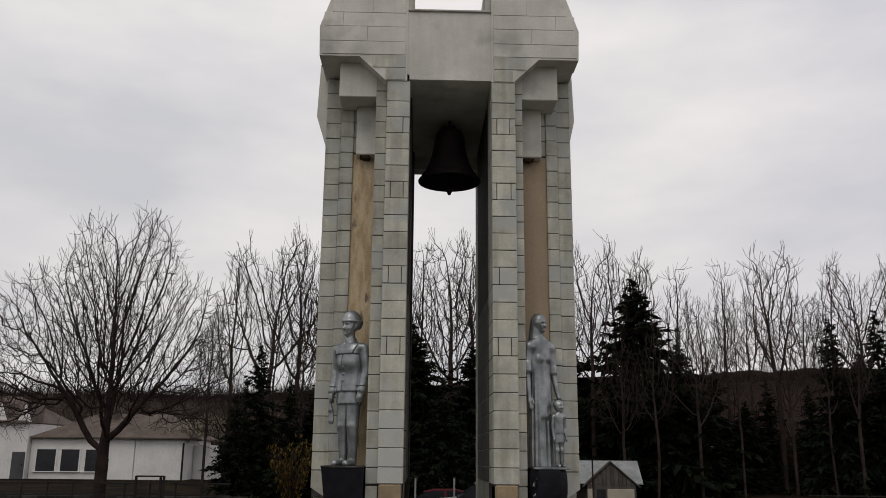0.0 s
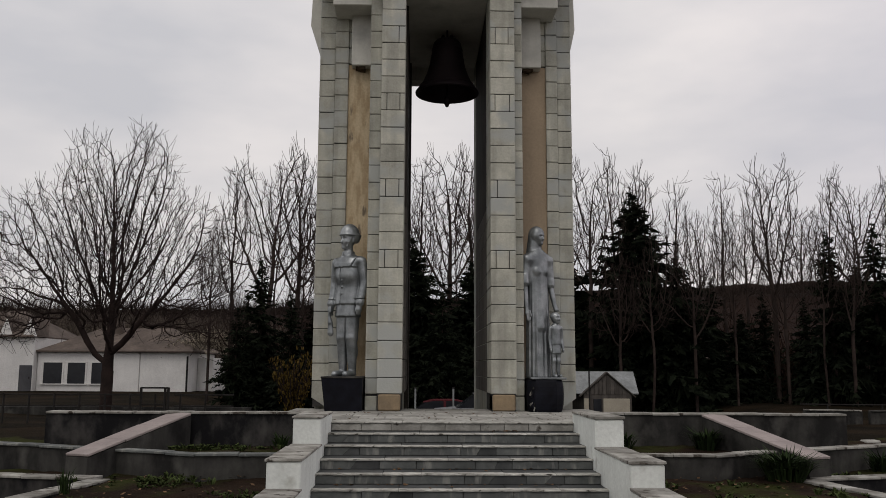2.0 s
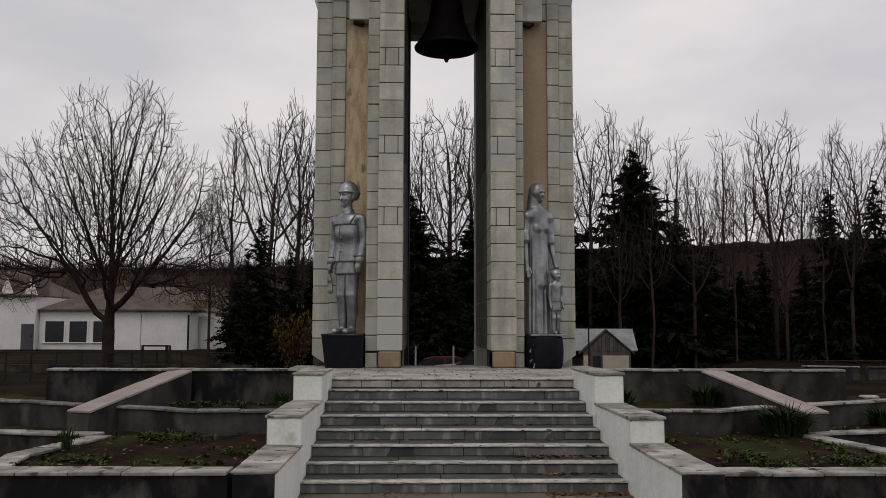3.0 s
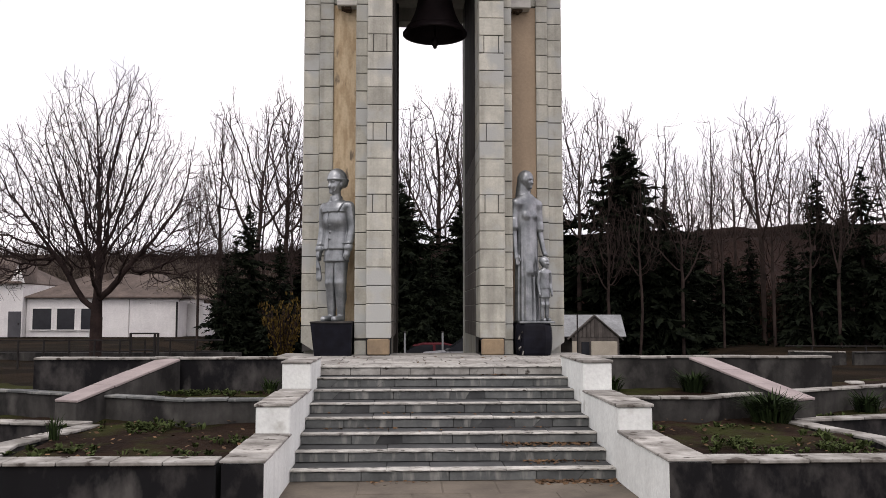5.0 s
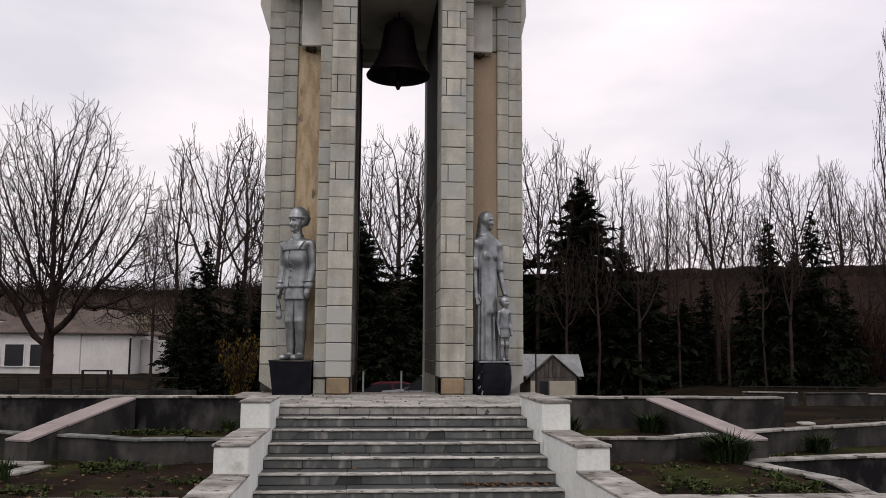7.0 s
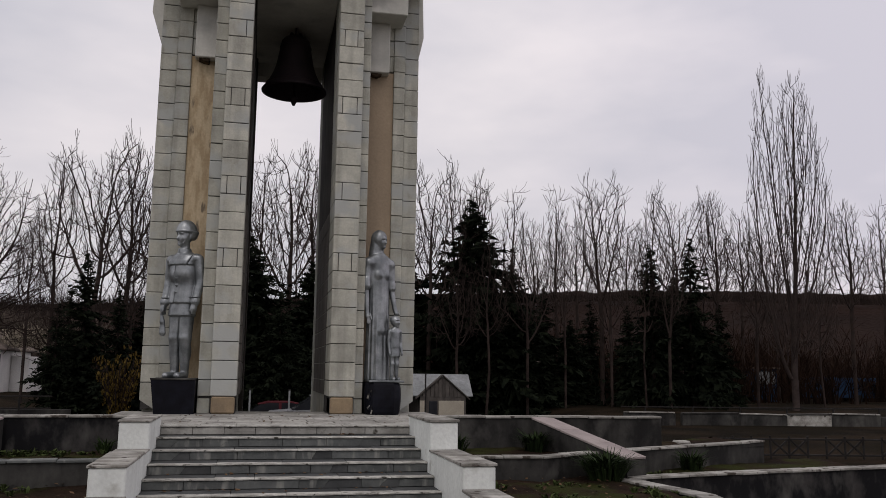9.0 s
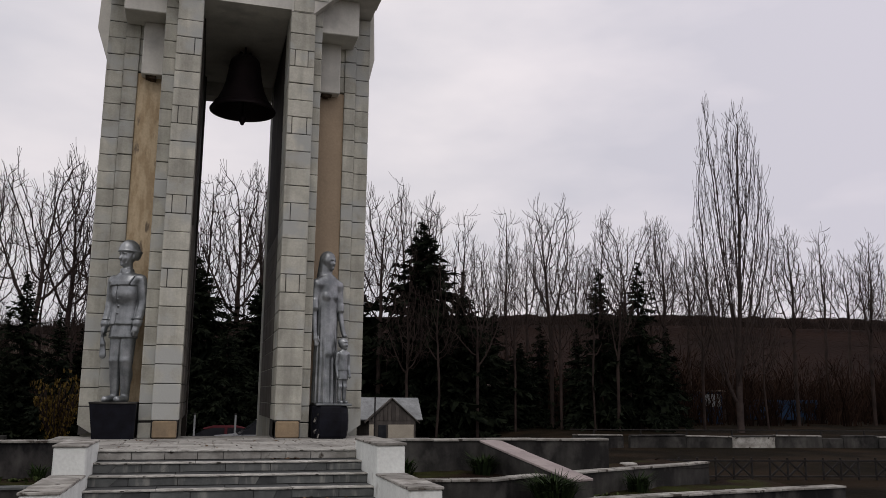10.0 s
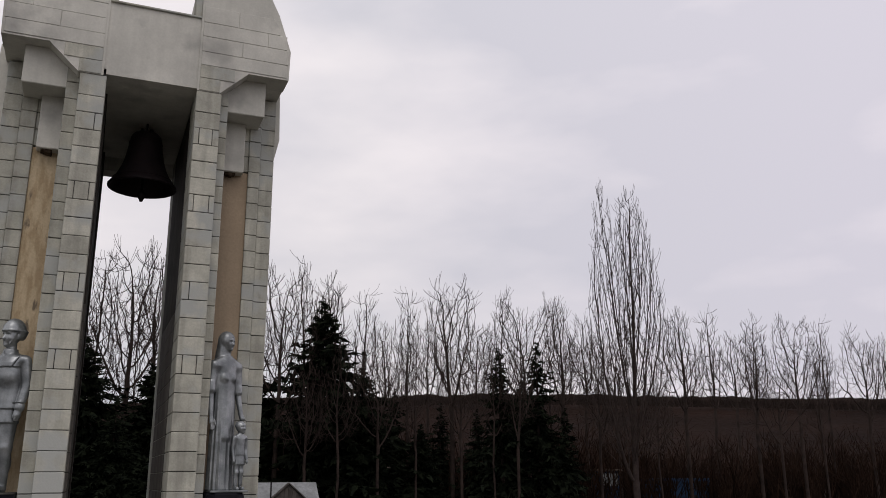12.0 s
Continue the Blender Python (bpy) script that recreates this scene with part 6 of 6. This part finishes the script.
turn = math.atan2(q.y - p.y, q.x - p.x)
run = (q - p).length
at = 0.0
while at < run:
    ln = r.uniform(0.7, 2.2)
    m = p.lerp(q, (at + ln / 2) / run)
    hgt = r.uniform(0.32, 0.40)
    pale = r.random() < 0.14
    ob = block("wall_piece", -ln / 2, ln / 2, -0.11, 0.11, -0.3, hgt, COPING if pale else GREYWALL, lawn, 0.02, turn=turn, rand=0.012)
    ob.location = (m.x, m.y, hgt / 2 - 0.15)
    if r.random() < 0.75:
        ob = block("cap_stone", -ln / 2 + 0.02, ln / 2 - 0.03, -0.14, 0.14, 0, 0.05, COPING if r.random() < 0.4 else GREYWALL, lawn, 0.012, turn=turn, rand=0.02)
        ob.location = (m.x, m.y, hgt + 0.03)
    at += ln + r.choice((0.01, 0.01, 0.01, 0.25))
lawn_rail = thing("railing", "thin dark iron railing behind the low lawn wall", "railing")
for i in range(15):
    m = p.lerp(q, (i + 0.5) / 15)
    ob = block("post", -0.025, 0.025, -0.025, 0.025, -0.2, 0.62, IRON, lawn_rail, 0.005)
    ob.location = (m.x + 0.03, m.y + 0.3, 0.21)
    ob = block("rail", -run / 30, run / 30, -0.02, 0.02, 0, 0.04, IRON, lawn_rail, 0.005, turn=turn)
    ob.location = (m.x + 0.03, m.y + 0.3, 0.60)
rail = thing("lattice_fence", "low dark iron fence with crossed bars along the lawn", "fence")
p, q = Vector((9.9, 17.25)), Vector((24.0, 14.9))
run = (q - p).length
d = (q - p) / run
turn = math.atan2(d.y, d.x)
n = int(run / 0.42)
bar = {}
for nm, ln in (("crossed_bar", 0.54), ("post", 0.50), ("rail", 0.43)):
    cv, cf = chamfered(ln, 0.038, 0.038, 0.005)
    me = bpy.data.meshes.new(nm)
    me.from_pydata(cv, [], cf)
    me.materials.append(IRON)
    bar[nm] = me
for i in range(n):
    c = p + d * (0.42 * (i + 0.5))
    for nm, lean, dz, off in (("crossed_bar", 0.72, 0.23, 0), ("crossed_bar", -0.72, 0.23, 0), ("post", math.pi / 2, 0.22, 0.21), ("rail", 0, 0.40, 0), ("rail", 0, 0.06, 0)):
        if i % 3 == 2 and nm == "crossed_bar":
            continue
        ob = new(nm, bar[nm])
        ob.parent = rail
        ob.location = (c.x + d.x * off, c.y + d.y * off, dz)
        ob.rotation_euler = (0, lean, turn)
stone = thing("stone_block", "small whitewashed stone block lying by the wall", "stone", (6.85, 12.95, 0.63))
block("body", -0.12, 0.12, -0.10, 0.10, 0, 0.08, COPING, stone, 0.02)
kx, ky = polar(33.1, 55)
kiosk = thing("kiosk", "small blue painted hut with a pale window among the trees", "hut", (kx, ky, 0))
block("wall", -0.9, 0.9, 0, 1.6, -0.2, 2.3, BLUE, kiosk, 0.02)
block("window", -0.6, 0.7, -0.04, 0.02, 1.2, 2.1, SHEET, kiosk, 0.02, "pale window")
block("roof", -1.05, 1.05, -0.2, 1.8, 2.3, 2.4, TILES, kiosk, 0.02)
kx, ky = polar(37.6, 56)
wag = thing("trailer", "dark blue trailer standing among the trees", "trailer", (kx, ky, 0))
block("body", -2.6, 2.6, 0, 1.8, 0.25, 1.75, BLUE, wag, 0.04)
block("window", 1.1, 2.2, -0.03, 0.02, 0.8, 1.5, GLASS, wag, 0.02, "dark trailer window")
for wx in (-1.0, 1.0):
    vs, fs = lathe([(0.0, -0.1), (0.2, -0.1), (0.28, -0.08), (0.28, 0.08), (0.2, 0.1), (0.0, 0.1)], 16)
    w = fix_normals(mesh_part("wheel", [(a + wx, cc - 0.05, b + 0.2) for a, b, cc in vs], fs, RUBBER, wag))
kx, ky = polar(27.1, 50)
heap = thing("rubble", "small heap of white rubble below the trees", "rubble", (kx, ky, ground_z(kx, ky)))
r = random.Random(3)
for i in range(7):
    a, b, s = r.uniform(-0.4, 0.4), r.uniform(-0.2, 0.2), r.uniform(0.12, 0.3)
    block("piece", a - s, a + s, b - s * 0.6, b + s * 0.6, 0.0, s * r.uniform(0.8, 2.2), WHITE, heap, 0.04, rand=0.3)
kx, ky = polar(19.0, 58)
hut = thing("hut", "dim grey hut half hidden behind the trees", "hut", (kx, ky, ground_z(kx, ky)))
block("wall", -2.4, 2.4, 0, 3, -0.2, 2.2, PLASTER, hut, 0.03)
quad_roof("roof", (-2.4, 2.4, 0, 3, 2.2), (-2.2, 2.2, 1.5, 3.2), hut, TILES)
block("window", -0.6, 0.6, -0.03, 0.02, 0.9, 1.8, GLASS, hut, 0.01)
